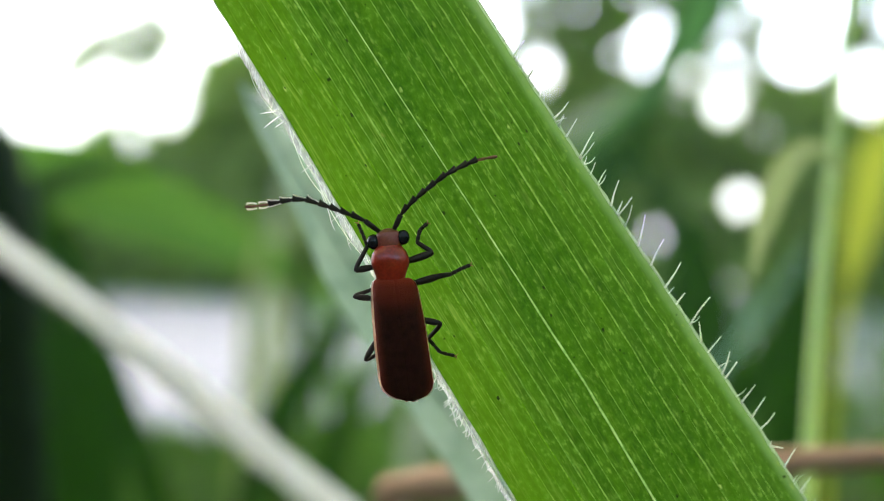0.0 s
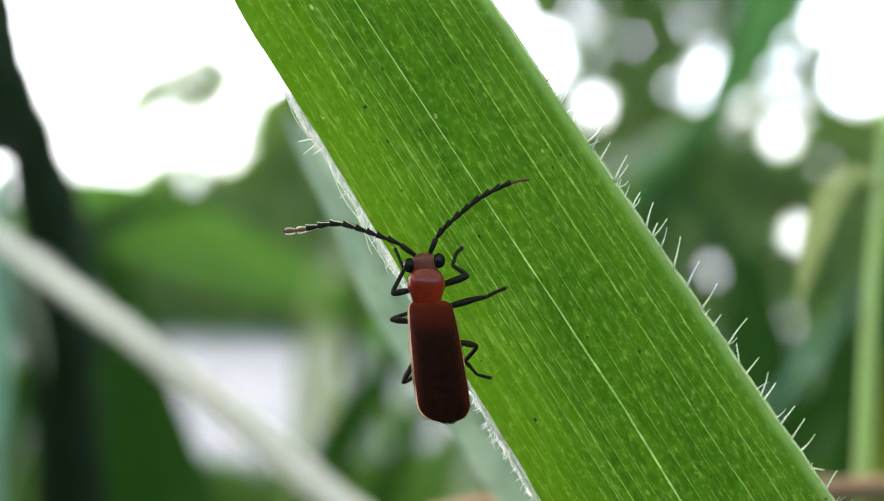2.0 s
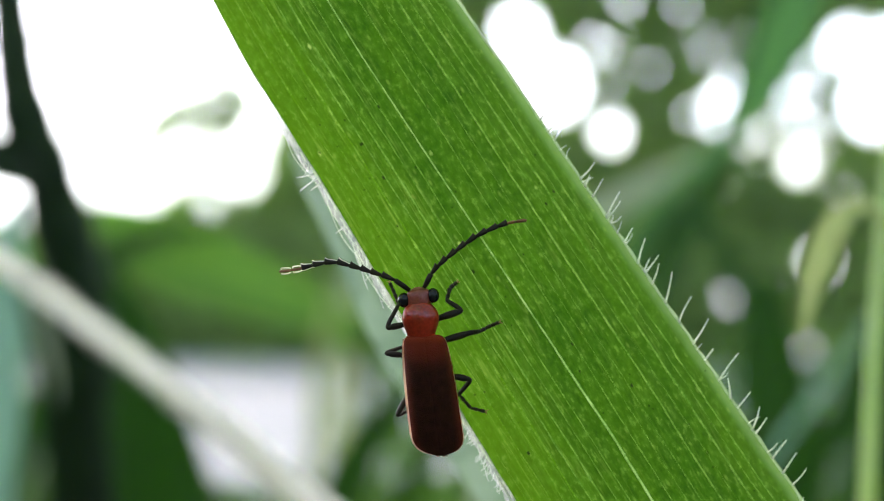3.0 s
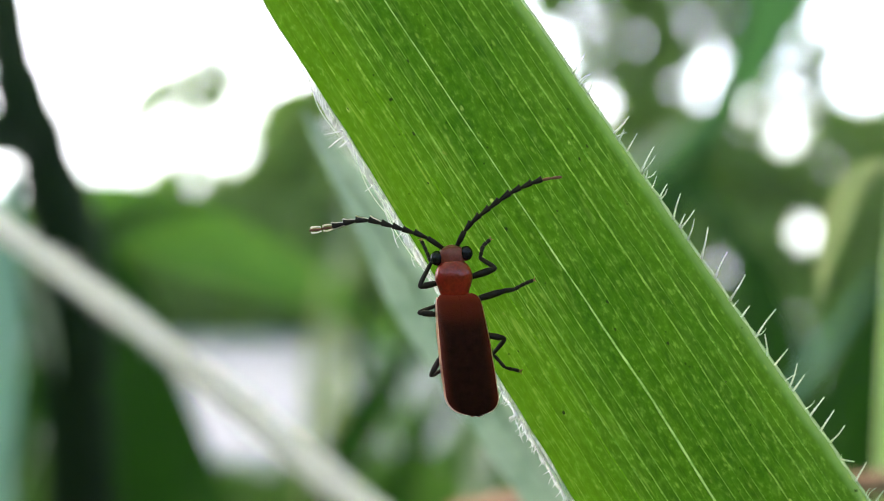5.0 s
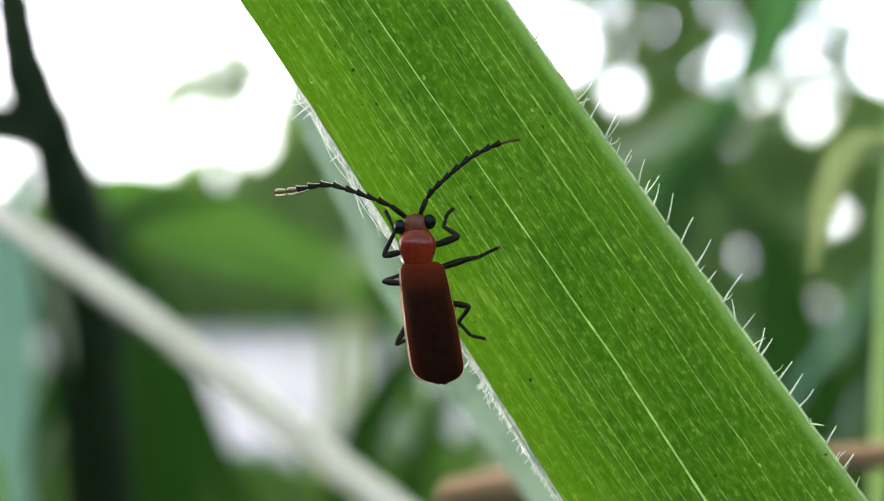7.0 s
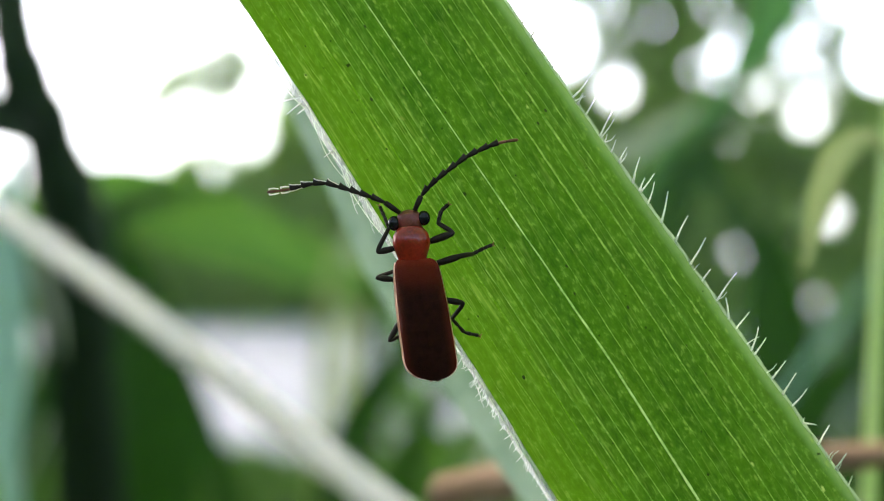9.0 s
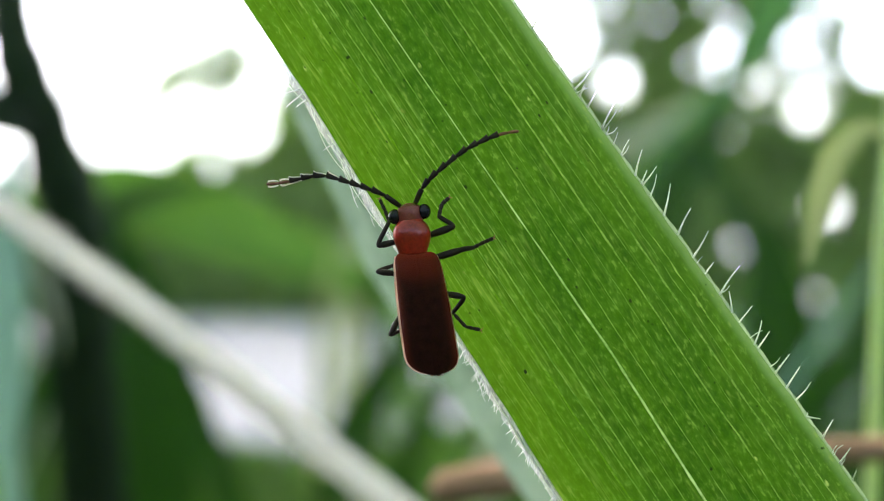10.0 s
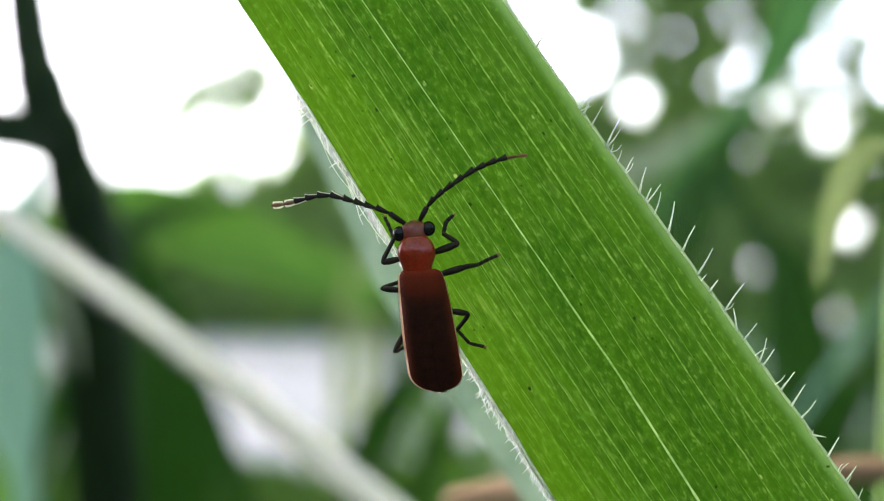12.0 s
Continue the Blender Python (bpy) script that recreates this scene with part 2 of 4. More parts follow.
M_DRY = surface("dry_straw", (0.76, 0.74, 0.71), (0.93, 0.92, 0.90), 260, 0.7, (0.95, 0.95, 0.94), 0.45, bump=0.3)
M_PALE = surface("pale_waxy_blade", (0.15, 0.255, 0.165), (0.33, 0.45, 0.34), 110, 0.5, None, 0.5, 0.1, span=(0.36, 0.60))
M_TEAL = surface("teal_blade", (0.17, 0.33, 0.25), (0.22, 0.40, 0.31), 80, 0.5, (0.17, 0.33, 0.26), 0.45, 0.1)
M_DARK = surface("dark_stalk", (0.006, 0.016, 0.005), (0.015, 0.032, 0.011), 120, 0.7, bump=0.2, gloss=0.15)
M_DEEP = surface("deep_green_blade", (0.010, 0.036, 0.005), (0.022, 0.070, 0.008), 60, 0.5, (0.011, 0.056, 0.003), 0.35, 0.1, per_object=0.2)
M_GREEN = surface("green_blade", (0.060, 0.155, 0.028), (0.12, 0.25, 0.045), 60, 0.5, (0.085, 0.22, 0.026), 0.5, 0.1, per_object=0.3)
M_LIME = surface("light_green_stalk", (0.48, 0.63, 0.32), (0.65, 0.77, 0.45), 90, 0.5, (0.63, 0.79, 0.38), 0.5, 0.1)
M_YELLOW = surface("yellowing_blade", (0.28, 0.32, 0.04), (0.46, 0.48, 0.08), 70, 0.5, (0.38, 0.46, 0.05), 0.5, 0.1)
M_EMERALD = surface("emerald_blade", (0.04, 0.125, 0.04), (0.065, 0.17, 0.055), 60, 0.5, (0.055, 0.17, 0.045), 0.55, 0.1)
M_GREY = surface("grey_green_blade", (0.17, 0.22, 0.15), (0.30, 0.36, 0.27), 60, 0.5, (0.25, 0.32, 0.22), 0.45, 0.1)
M_OLIVE = surface("olive_blade", (0.21, 0.275, 0.110), (0.31, 0.375, 0.172), 70, 0.5, (0.27, 0.345, 0.135), 0.45, 0.1)
M_TWIG = surface("brown_twig", (0.24, 0.12, 0.075), (0.44, 0.25, 0.165), 200, 0.7, bump=0.4)
M_GRASS = surface("low_grass", (0.022, 0.065, 0.012), (0.085, 0.19, 0.036), 30, 0.5, (0.06, 0.15, 0.02), 0.45, 0.0, per_island=0.5)
M_CROWN = surface("shrub_leaves", (0.064, 0.128, 0.027), (0.29, 0.42, 0.10), 12, 0.45, (0.17, 0.32, 0.04), 0.44, 0.0, per_island=0.6)
M_BARK = surface("bark", (0.06, 0.045, 0.03), (0.16, 0.12, 0.08), 40, 0.85, bump=0.6)
M_SOIL = surface("soil", (0.028, 0.026, 0.018), (0.065, 0.06, 0.038), 9, 0.95, bump=0.5)
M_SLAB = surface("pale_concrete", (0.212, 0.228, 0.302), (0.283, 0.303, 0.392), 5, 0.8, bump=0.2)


# ---- mesh helpers ----
def part(name, shape, material, parent=None, label="", origin=None):
    """One mesh object from (points, faces), given in metres in the world, or in the parent's space where the parent has one."""
    points, faces = shape[0], shape[1]
    base = Vector(origin) if origin is not None else Vector((0, 0, 0))
    data = bpy.data.meshes.new(name)
    data.from_pydata([Vector(p) - base for p in points], [], faces)
    data.polygons.foreach_set("use_smooth", [True] * len(data.polygons))
    for name_of, spots in zip(("UVMap", "Edge"), shape[2:]):
        layer = data.uv_layers.new(name=name_of)
        for loop in data.loops:
            layer.data[loop.index].uv = spots[loop.vertex_index]
    data.materials.append(material)
    data.update()
    ob = new(name, data)
    if parent is not None:
        ob.parent = parent
    ob.location = base
    if label:
        tagged(ob, label)
    return ob


def smooth_line(points, count):
    """A smooth line through the points, however unevenly they are spaced."""
    p = [Vector(q) for q in points]
    gaps = [max((b - a).length, 1e-9) for a, b in zip(p, p[1:])]
    slopes = [(b - a) / g for a, b, g in zip(p, p[1:], gaps)]
    bends = [slopes[0]] + [(slopes[k - 1] * gaps[k] + slopes[k] * gaps[k - 1]) / (gaps[k - 1] + gaps[k]) for k in range(1, len(slopes))] + [slopes[-1]]
    line = []
    for k in range(count):
        f = k / (count - 1) * len(gaps)
        i = min(int(f), len(gaps) - 1)
        u, g = f - i, gaps[i]
        line.append(p[i] * (2 * u ** 3 - 3 * u * u + 1) + bends[i] * (g * (u ** 3 - 2 * u * u + u)) + p[i + 1] * (3 * u * u - 2 * u ** 3) + bends[i + 1] * (g * (u ** 3 - u * u)))
    return line


def blend(values, f):
    """A value at f from 0 to 1 along evenly spaced values."""
    g = f * (len(values) - 1)
    i = min(int(g), len(values) - 2)
    return values[i] + (values[i + 1] - values[i]) * (g - i)


def loft(rings, closed=True):
    """Skin over rings of equally many points, with capped ends."""
    n = len(rings[0])
    points = [q for ring in rings for q in ring]
    faces = []
    for k in range(len(rings) - 1):
        for j in range(n if closed else n - 1):
            faces.append((k * n + j, k * n + (j + 1) % n, (k + 1) * n + (j + 1) % n, (k + 1) * n + j))
    if closed:
        faces += [tuple(reversed(range(n))), tuple(range((len(rings) - 1) * n, len(rings) * n))]
    return points, faces


def tube(points, radii, sides=8, count=None, flat=1.0, wobble=0.0, seed=0):
    """A round stalk along a line; radii are blended along it."""
    rng = random.Random(seed)
    line = smooth_line(points, count or len(points) * 4)
    rings, up = [], Vector((0.123, -0.95, 0.2)).normalized()
    for k, q in enumerate(line):
        way = (line[min(k + 1, len(line) - 1)] - line[max(k - 1, 0)]).normalized()
        side = way.cross(up).normalized()
        over = side.cross(way).normalized()
        r = blend(radii, k / (len(line) - 1)) * (1 + wobble * (rng.random() - 0.5))
        rings.append([q + side * (r * math.cos(a)) + over * (r * flat * math.sin(a)) for a in (2 * math.pi * j / sides for j in range(sides))])
    return loft(rings)


def ribbon(points, widths, facing, fold=0.25, count=24):
    """A grass blade: a folded strip with a keel, broadside to the way it faces."""
    line = smooth_line(points, count)
    face = Vector(facing).normalized()
    rings = []
    for k, q in enumerate(line):
        way = (line[min(k + 1, count - 1)] - line[max(k - 1, 0)]).normalized()
        side = way.cross(face).normalized()
        w = blend(widths, k / (count - 1)) / 2
        back = side.cross(way).normalized()
        rings.append([q - side * w + back * (fold * w), q - side * (w * 0.5) + back * (fold * w * 0.35), q, q + side * (w * 0.5) + back * (fold * w * 0.35),
                      q + side * w + back * (fold * w)])
    return loft(rings, closed=False)


def ball(centre, rx, ry, rz, around=20, rows=12, power=1.0):
    """A rounded body, longest along z; power below 1 squares it off."""
    rings = []
    for i in range(rows + 1):
        a = -math.pi / 2 + math.pi * i / rows
        c, s = max(math.cos(a), 0.02) ** power, math.sin(a)
        rings.append([Vector(centre) + Vector((rx * c * math.cos(b), ry * c * math.sin(b), rz * math.copysign(abs(s) ** power, s)))
                      for b in (2 * math.pi * j / around for j in range(around))])
    return loft(rings)


def thing(name, place, label, category, group=""):
    ob = new(name)
    ob.empty_display_size = 0.005
    ob.location = place
    return tagged(ob, label, category, group)


# ---- ground ----
def ground_sheet():
    n, far = 40, 60.0
    points, faces = [], []
    for i in range(n + 1):
        for j in range(n + 1):
            x, y = ((i / n * 2 - 1) ** 3) * far, ((j / n * 2 - 1) ** 3) * far
            points.append((x, y, -0.004 - 0.012 * (noise.noise((x * 0.7, y * 0.7, 0)) + 1)))
    for i in range(n):
        for j in range(n):
            faces.append((i * (n + 1) + j, (i + 1) * (n + 1) + j, (i + 1) * (n + 1) + j + 1, i * (n + 1) + j + 1))
    tagged(part("ground", (points, faces), M_SOIL), "dark bare soil under the grass", "ground", kind="structure")
    # the far slab is added so that low gaps in the shrubs look bright
    for name, y, deep in (("pavement_1", 2.87, 2.56), ("added_pavement", 20.0, 30.0)):
        slab = bmesh.new()
        bmesh.ops.create_cube(slab, size=1, matrix=Matrix.Translation((0, y, -0.01)) @ Matrix.Diagonal((30, deep, 0.03, 1)))
        bmesh.ops.bevel(slab, geom=slab.edges[:], offset=0.006, segments=2, affect="EDGES")
        data = bpy.data.meshes.new(name)
        slab.to_mesh(data)
        slab.free()
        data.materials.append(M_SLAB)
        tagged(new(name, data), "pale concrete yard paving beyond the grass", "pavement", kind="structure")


def haze_glow_wall():
    """A glowing wall added low over the distance so that low gaps show white."""
    m = bpy.data.materials.new("haze_glow_wall")
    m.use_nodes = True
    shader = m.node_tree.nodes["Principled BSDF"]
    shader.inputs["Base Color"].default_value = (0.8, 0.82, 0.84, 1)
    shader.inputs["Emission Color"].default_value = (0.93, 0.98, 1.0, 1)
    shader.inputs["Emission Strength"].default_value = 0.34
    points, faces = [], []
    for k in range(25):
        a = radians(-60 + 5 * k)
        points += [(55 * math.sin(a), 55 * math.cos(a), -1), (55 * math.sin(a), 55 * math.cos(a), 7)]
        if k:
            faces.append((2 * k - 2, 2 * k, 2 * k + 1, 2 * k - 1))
    tagged(part("backdrop", (points, faces), m), "glowing white wall added in the far distance as haze", "backdrop", kind="structure")


# ---- the sharp leaf: millimetres along (s) and across (w) from its middle ----
LEAF_MIDDLE, ALONG, ACROSS = Vector((4.98, 71.0, 0.2)), Vector((0.536, 0, -0.844)), Vector((0.844, 0, 0.536))
TIP, FOOT = -135.0, 355.0
# hairs: where along the edge, how far each leans towards the tip, how far out it reaches
EDGE_HAIRS = [(-9.6, -0.5, 1.0), (-8.1, -0.4, 0.7), (-5.3, -0.4, 1.3), (-4.8, -0.3, 0.6), (-4.0, -0.6, 1.1), (-2.5, -0.9, 1.5), (-2.4, -0.5, 1.2), (-0.6, -0.5, 0.9),
              (0.9, -1.1, 1.1), (1.5, -0.5, 0.7), (1.6, -0.5, 1.3), (2.4, -0.9, 1.0), (3.8, -1.4, 1.3), (5.2, -0.9, 1.5), (6.8, -0.9, 1.5), (8.0, -0.3, 0.8),
              (9.5, -0.8, 1.9), (10.8, -1.2, 0.5), (11.5, -0.4, 1.2), (13.1, -1.0, 1.1), (13.4, -0.5, 1.1), (15.2, -0.5, 1.3), (16.3, -0.7, 1.3), (17.2, -0.4, 1.3),
              (18.4, 0.5, 0.6), (20.0, -0.6, 1.2), (21.8, -0.5, 1.0)]


# specks stuck to the leaf: along, across, size
DARK_SPECKS = [(-15.3, -1.16, 0.10), (-11.5, -3.13, 0.11), (-14.2, 0.17, 0.07), (-11.5, 3.37, 0.10), (-16.2, -4.73, 0.07), (-14.8, -5.63, 0.07), (-8.6, -3.93, 0.08), (-5.5, 5.18, 0.10),
               (-5.1, 4.40, 0.10), (-3.2, 1.63, 0.08), (2.9, 1.31, 0.12), (4.5, 0.84, 0.09), (6.9, 3.08, 0.13), (2.6, -4.66, 0.08), (7.1, -4.32, 0.14), (10.7, 4.83, 0.09)]


def leaf_edges(s):
    left, right = -6.5, 7.25 + 0.055 * max(min(s, 30), -30)
    if s < -22:
        k = max(0.0, (s - TIP) / (-22 - TIP)) ** 0.7
    elif s > 40:
        k = 1 - 0.62 * min(1, (s - 40) / (FOOT - 40))
    else:
        k = 1.0
    wave = 0.10 * noise.noise((s * 0.12, 3.1, 0)) + 0.05 * noise.noise((s * 0.5, 7.7, 0))
    bumps = 0.05 * abs(noise.noise((s * 0.9, 1.3, 5))) + 0.03 * noise.noise((s * 2.3, 4.4, 5))
    return left * k + wave * k, right * k + wave * 0.7 * k + bumps * k


def leaf_point(s, w, lift=0.0):
    """A point of the leaf; lift is towards the side on which the beetle sits."""
    depth = 0.55 * (w / 7.0) ** 2 + 0.10 * math.exp(-(w / 0.5) ** 2) + 0.075 * math.sin(w * 4.33 + 0.4) + 0.011 * math.sin(w * 9.3 + 1.0) - lift
    if s < -30:
        depth += 0.004 * (s + 30) ** 2
    p = LEAF_MIDDLE + ALONG * s + ACROSS * w
    return at(p.x, p.y + depth, p.z)


def leaf_strip(w_of, half, lift, low, high, count):
    """A raised strip along the leaf, as wide as the slot that the blade leaves for it."""
    rings = []
    for k in range(count):
        s = low + (high - low) * k / (count - 1)
        w, h = w_of(s), half(s)
        rings.append([leaf_point(s, w - h), leaf_point(s, w - h * 0.45, lift), leaf_point(s, w + h * 0.45, lift), leaf_point(s, w + h)])
    return loft(rings, closed=False)


SPECK = ball((0, 0, 0), 1, 1, 1, 9, 6)


def sharp_leaf():
    foot = leaf_point(FOOT, 0)
    leaf = thing("grass_leaf", foot, "broad bright green grass leaf with hairy edges, lit from behind", "leaf")

    def hung(name, shape, material, label=""):
        points = [Vector(p) - foot for p in shape[0]]
        return part(name, (points, *shape[1:]), material, leaf, label)

    rng = random.Random(4)
    ribs = [(lambda s: max(-0.45, min(0.52, 0.2 + 0.035 * s)) + 0.03 * noise.noise((s * 0.3, 1, 0)), lambda s: (0.032 + 0.036 * max(0, min(1, (s + 6) / 18))) * (1 + 0.35 * noise.noise((s * 1.3, 6.6, 0))))]
    # millimetres across from the middle, and how strongly each side vein stands out
    sides = [(-6.1, 0.35), (-4.85, 0.6), (-4.2, 0.3), (-3.45, 0.9), (-2.8, 0.5), (-2.15, 0.85), (-1.5, 0.5), (-0.85, 0.45), (1.4, 0.45), (2.1, 0.25),
             (2.75, 0.3), (3.72, 0.9), (4.4, 0.25), (5.1, 0.9), (5.6, 0.3), (6.05, 0.6)]
    for off, strong in sides:
        seed = rng.random() * 50

        def across(s, off=off, seed=seed):
            lo, hi = leaf_edges(s)
            return (off * (lo / -6.5) + 0.02 * max(-20, min(20, s)) * (lo / -6.5) if off < 0 else off * hi / 7.25) + 0.06 * noise.noise((s * 0.2, seed, 0)) + 0.02 * noise.noise((s * 1.1, seed, 2))

        ribs.append((across, lambda s, strong=strong, seed=seed: 0.105 * strong ** 1.3 * (0.30 + 0.75 * abs(noise.noise((s * 0.45, seed, 4))) + 0.5 * abs(noise.noise((s * 2.1, seed, 8))))))
    steps = [TIP + 6.0 * k for k in range(14)] + [-51 + 0.3 * k for k in range(470)] + [90 + (FOOT - 90) * k / 40 for k in range(41)]
    points, faces, places, margins = [], [], [], []
    order = sorted(ribs, key=lambda r: r[0](0.0))
    for s in steps:
        lo, hi = leaf_edges(s)
        thin = min(1.0, max(0.0, (s - TIP) / 60))
        cuts = [lo]
        for w_of, half in order:
            cuts += [w_of(s) - half(s) * thin, w_of(s) + half(s) * thin]
        cuts.append(hi)
        for k in range(0, len(cuts), 2):
            for f in (0, 0.33, 0.67, 1):
                w = cuts[k] + (cuts[k + 1] - cuts[k]) * f
                points.append(leaf_point(s, w))
                places.append((w, s))
                margins.append((w - lo, hi - w))
    cols = (len(order) + 1) * 4
    for i in range(len(steps) - 1):
        for j in range(cols):
            if j % 4 != 3:
                k = i * cols + j
                faces.append((k, k + 1, k + cols + 1, k + cols))
    hung("blade", (points, faces, places, margins), M_BLADE)
    for n, (w_of, half) in enumerate(ribs):
        rings, spots = [], []
        for s in steps:
            thin = min(1.0, max(0.0, (s - TIP) / 60))
            w, h = w_of(s), half(s) * thin
            lift = h * 0.5
            row = [(w - h, 0), (w - h * 0.45, lift), (w + h * 0.45, lift), (w + h, 0)]
            rings.append([leaf_point(s, a, up) for a, up in row])
            spots += [(a, s) for a, up in row]
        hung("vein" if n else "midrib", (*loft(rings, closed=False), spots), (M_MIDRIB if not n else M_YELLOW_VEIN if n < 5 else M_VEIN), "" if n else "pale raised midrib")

    for s, w, size in DARK_SPECKS:
        middle = leaf_point(s, w, 0.01)
        long = rng.uniform(0.8, 1.6)
        lump = [middle + (ALONG * (p.z * long) + ACROSS * p.x * 0.8 + Vector((0, p.y * 0.2, 0))) * (size * 0.72 * MM * (1 + 0.9 * noise.noise(p * 2.1 + Vector((s, w, 0))))) for p in SPECK[0]]
        hung("speck", (lump, SPECK[1]), M_SPECK, "dark speck of dirt")

    # the white torn edge and the thin bright edge
    rings = []
    for k in range(420):
        s = -60 + 150 * k / 419
        lo = leaf_edges(s)[0]
        body = 0.33 + 0.06 * max(0, min(1, (s + 26) / 10)) * max(0, min(1, (4 - s) / 8)) + 0.11 * max(0, min(1, (s - 5) / 6)) + 0.12 * max(0, noise.noise((s * 1.2, 9, 0)))
        ragged = body * (1 + 0.25 * noise.noise((s * 5, 2, 0)))
        rings.append([leaf_point(s, lo + 0.04, 0.012), leaf_point(s, lo - ragged * 0.5, 0.016 + 0.01 * noise.noise((s * 3, 6, 0))), leaf_point(s, lo - ragged, -0.01)])
    hung("margin", loft(rings, closed=False), M_MARGIN, "white frayed leaf edge")
    hung("margin", leaf_strip(lambda s: leaf_edges(s)[1] + 0.07, lambda s: 0.085 + 0.05 * noise.noise((s * 2, 5, 0)), 0.04, -60, 90, 300), M_RIM, "thin pale leaf edge")

    def hair(s, w, way, length, thick=0.022, bend=0.1):
        root = leaf_point(s, w + (0.08 if w > 0 else -0.04), 0.02)
        a = (ALONG * way[0] + ACROSS * way[1]).normalized() + Vector((0, way[2], 0))
        side = Vector((a.z, 0, -a.x))
        tip = root + (a * length) * MM
        mid = root + (a * (length * 0.55) + side * (bend * length)) * MM
        hung("hair", tube([root, mid, tip], [thick * 1.5 * MM, thick * 0.95 * MM, thick * 0.55 * MM], 6, 6), M_HAIR if w > 0 else M_SHRED)

    for _ in range(36):
        s, reach = rng.uniform(-20, 12), rng.uniform(3, 8)
        off = 0.08 + (0.55 if s < -1 else 0.16) * rng.random() ** 1.8
        line = [leaf_point(s + reach * k / 5, leaf_edges(s + reach * k / 5)[0] - off * (0.25 + 0.75 * math.sin(math.pi * (k + 0.4) / 6)) + rng.gauss(0, 0.03), rng.uniform(-0.15, 0.1)) for k in range(6)]
        hung("hair", tube(line, [0.012 * MM, 0.03 * MM, 0.03 * MM, 0.012 * MM], 5, 16), M_HAIR)
    for _ in range(120):            # shreds lying aslant over the torn edge
        s = rng.uniform(-24, 22)
        a, b = leaf_edges(s)[0] - rng.uniform(-0.02, 0.12), leaf_edges(s + 1)[0] - rng.uniform(0.2, 0.42)
        reach = rng.uniform(0.35, 0.9)
        line = [leaf_point(s, a, 0.03), leaf_point(s + reach * 0.5, (a + b) / 2 + rng.gauss(0, 0.02), 0.05), leaf_point(s + reach, b, 0.02)]
        hung("shred", tube(line, [0.018 * MM, 0.028 * MM, 0.012 * MM], 5, 6), M_SHRED)
    for s, along, out in EDGE_HAIRS:
        hair(s, leaf_edges(s)[1] - 0.05, (along / out, 1.0, rng.uniform(-0.3, 0.1)), math.hypot(along, out), rng.uniform(0.036, 0.050), rng.uniform(-0.03, 0.05))
    for _ in range(26):
        s = rng.uniform(-14, 26)
        hair(s, leaf_edges(s)[1] - 0.05, (rng.uniform(-0.9, 0.2), 1.0, rng.uniform(-0.5, 0.3)), rng.uniform(0.3, 0.9), rng.uniform(0.020, 0.032), rng.uniform(-0.15, 0.15))
    for first, last, far, thick in ((-9.4, -6.3, 0.62, 0.034), (-7.2, -4.8, 0.38, 0.024), (5.2, 7.4, 0.45, 0.026)):
        line = []
        for k in range(7):
            s = first + (last - first) * k / 6
            line.append(leaf_point(s, leaf_edges(s)[0] - 0.30 - far * (k / 6) ** 1.1 + 0.03 * math.sin(k * 2.1), -0.05))
        hung("hair", tube(line, [thick * MM, thick * MM, thick * 0.6 * MM], 6, 20), M_SHRED)
        for k in (3, 5):
            edge = leaf_point(first + (last - first) * (k - 0.3) / 6, leaf_edges(first)[0] - 0.2, -0.02)
            hung("hair", tube([line[k], line[k].lerp(edge, 0.5), edge], [0.020 * MM, 0.022 * MM, 0.026 * MM], 5, 6), M_SHRED)
    for s, way, length in ((-13.6, (0.1, -1, 0.1), 1.25), (-13.9, (-0.35, -1, 0), 1.1), (-13.2, (0.05, -1, 0.2), 0.7), (-10.2, (0.05, -1, 0), 0.7),):
        hair(s, leaf_edges(s)[0] - 0.1, way, length, 0.040, rng.uniform(-0.1, 0.1))
    for _ in range(70):
        s = rng.uniform(3, 30)
        hair(s, leaf_edges(s)[0] - 0.20, (rng.uniform(-0.2, 1.2), -1.0, rng.uniform(-0.3, 0.3)), rng.uniform(0.25, 0.65), rng.uniform(0.020, 0.030), rng.uniform(-0.08, 0.08))
    for _ in range(34):
        s = rng.uniform(-20, 20)
        hair(s, leaf_edges(s)[0] - 0.12, (rng.uniform(0.2, 1.6), -1.0, rng.uniform(-0.3, 0.3)), rng.uniform(0.25, 0.75), rng.uniform(0.016, 0.026), rng.uniform(-0.2, 0.2))


# ---- the beetle: millimetres in its own space; y is away from the viewer ----
def mm(points):
    return [Vector(p) * MM for p in points]


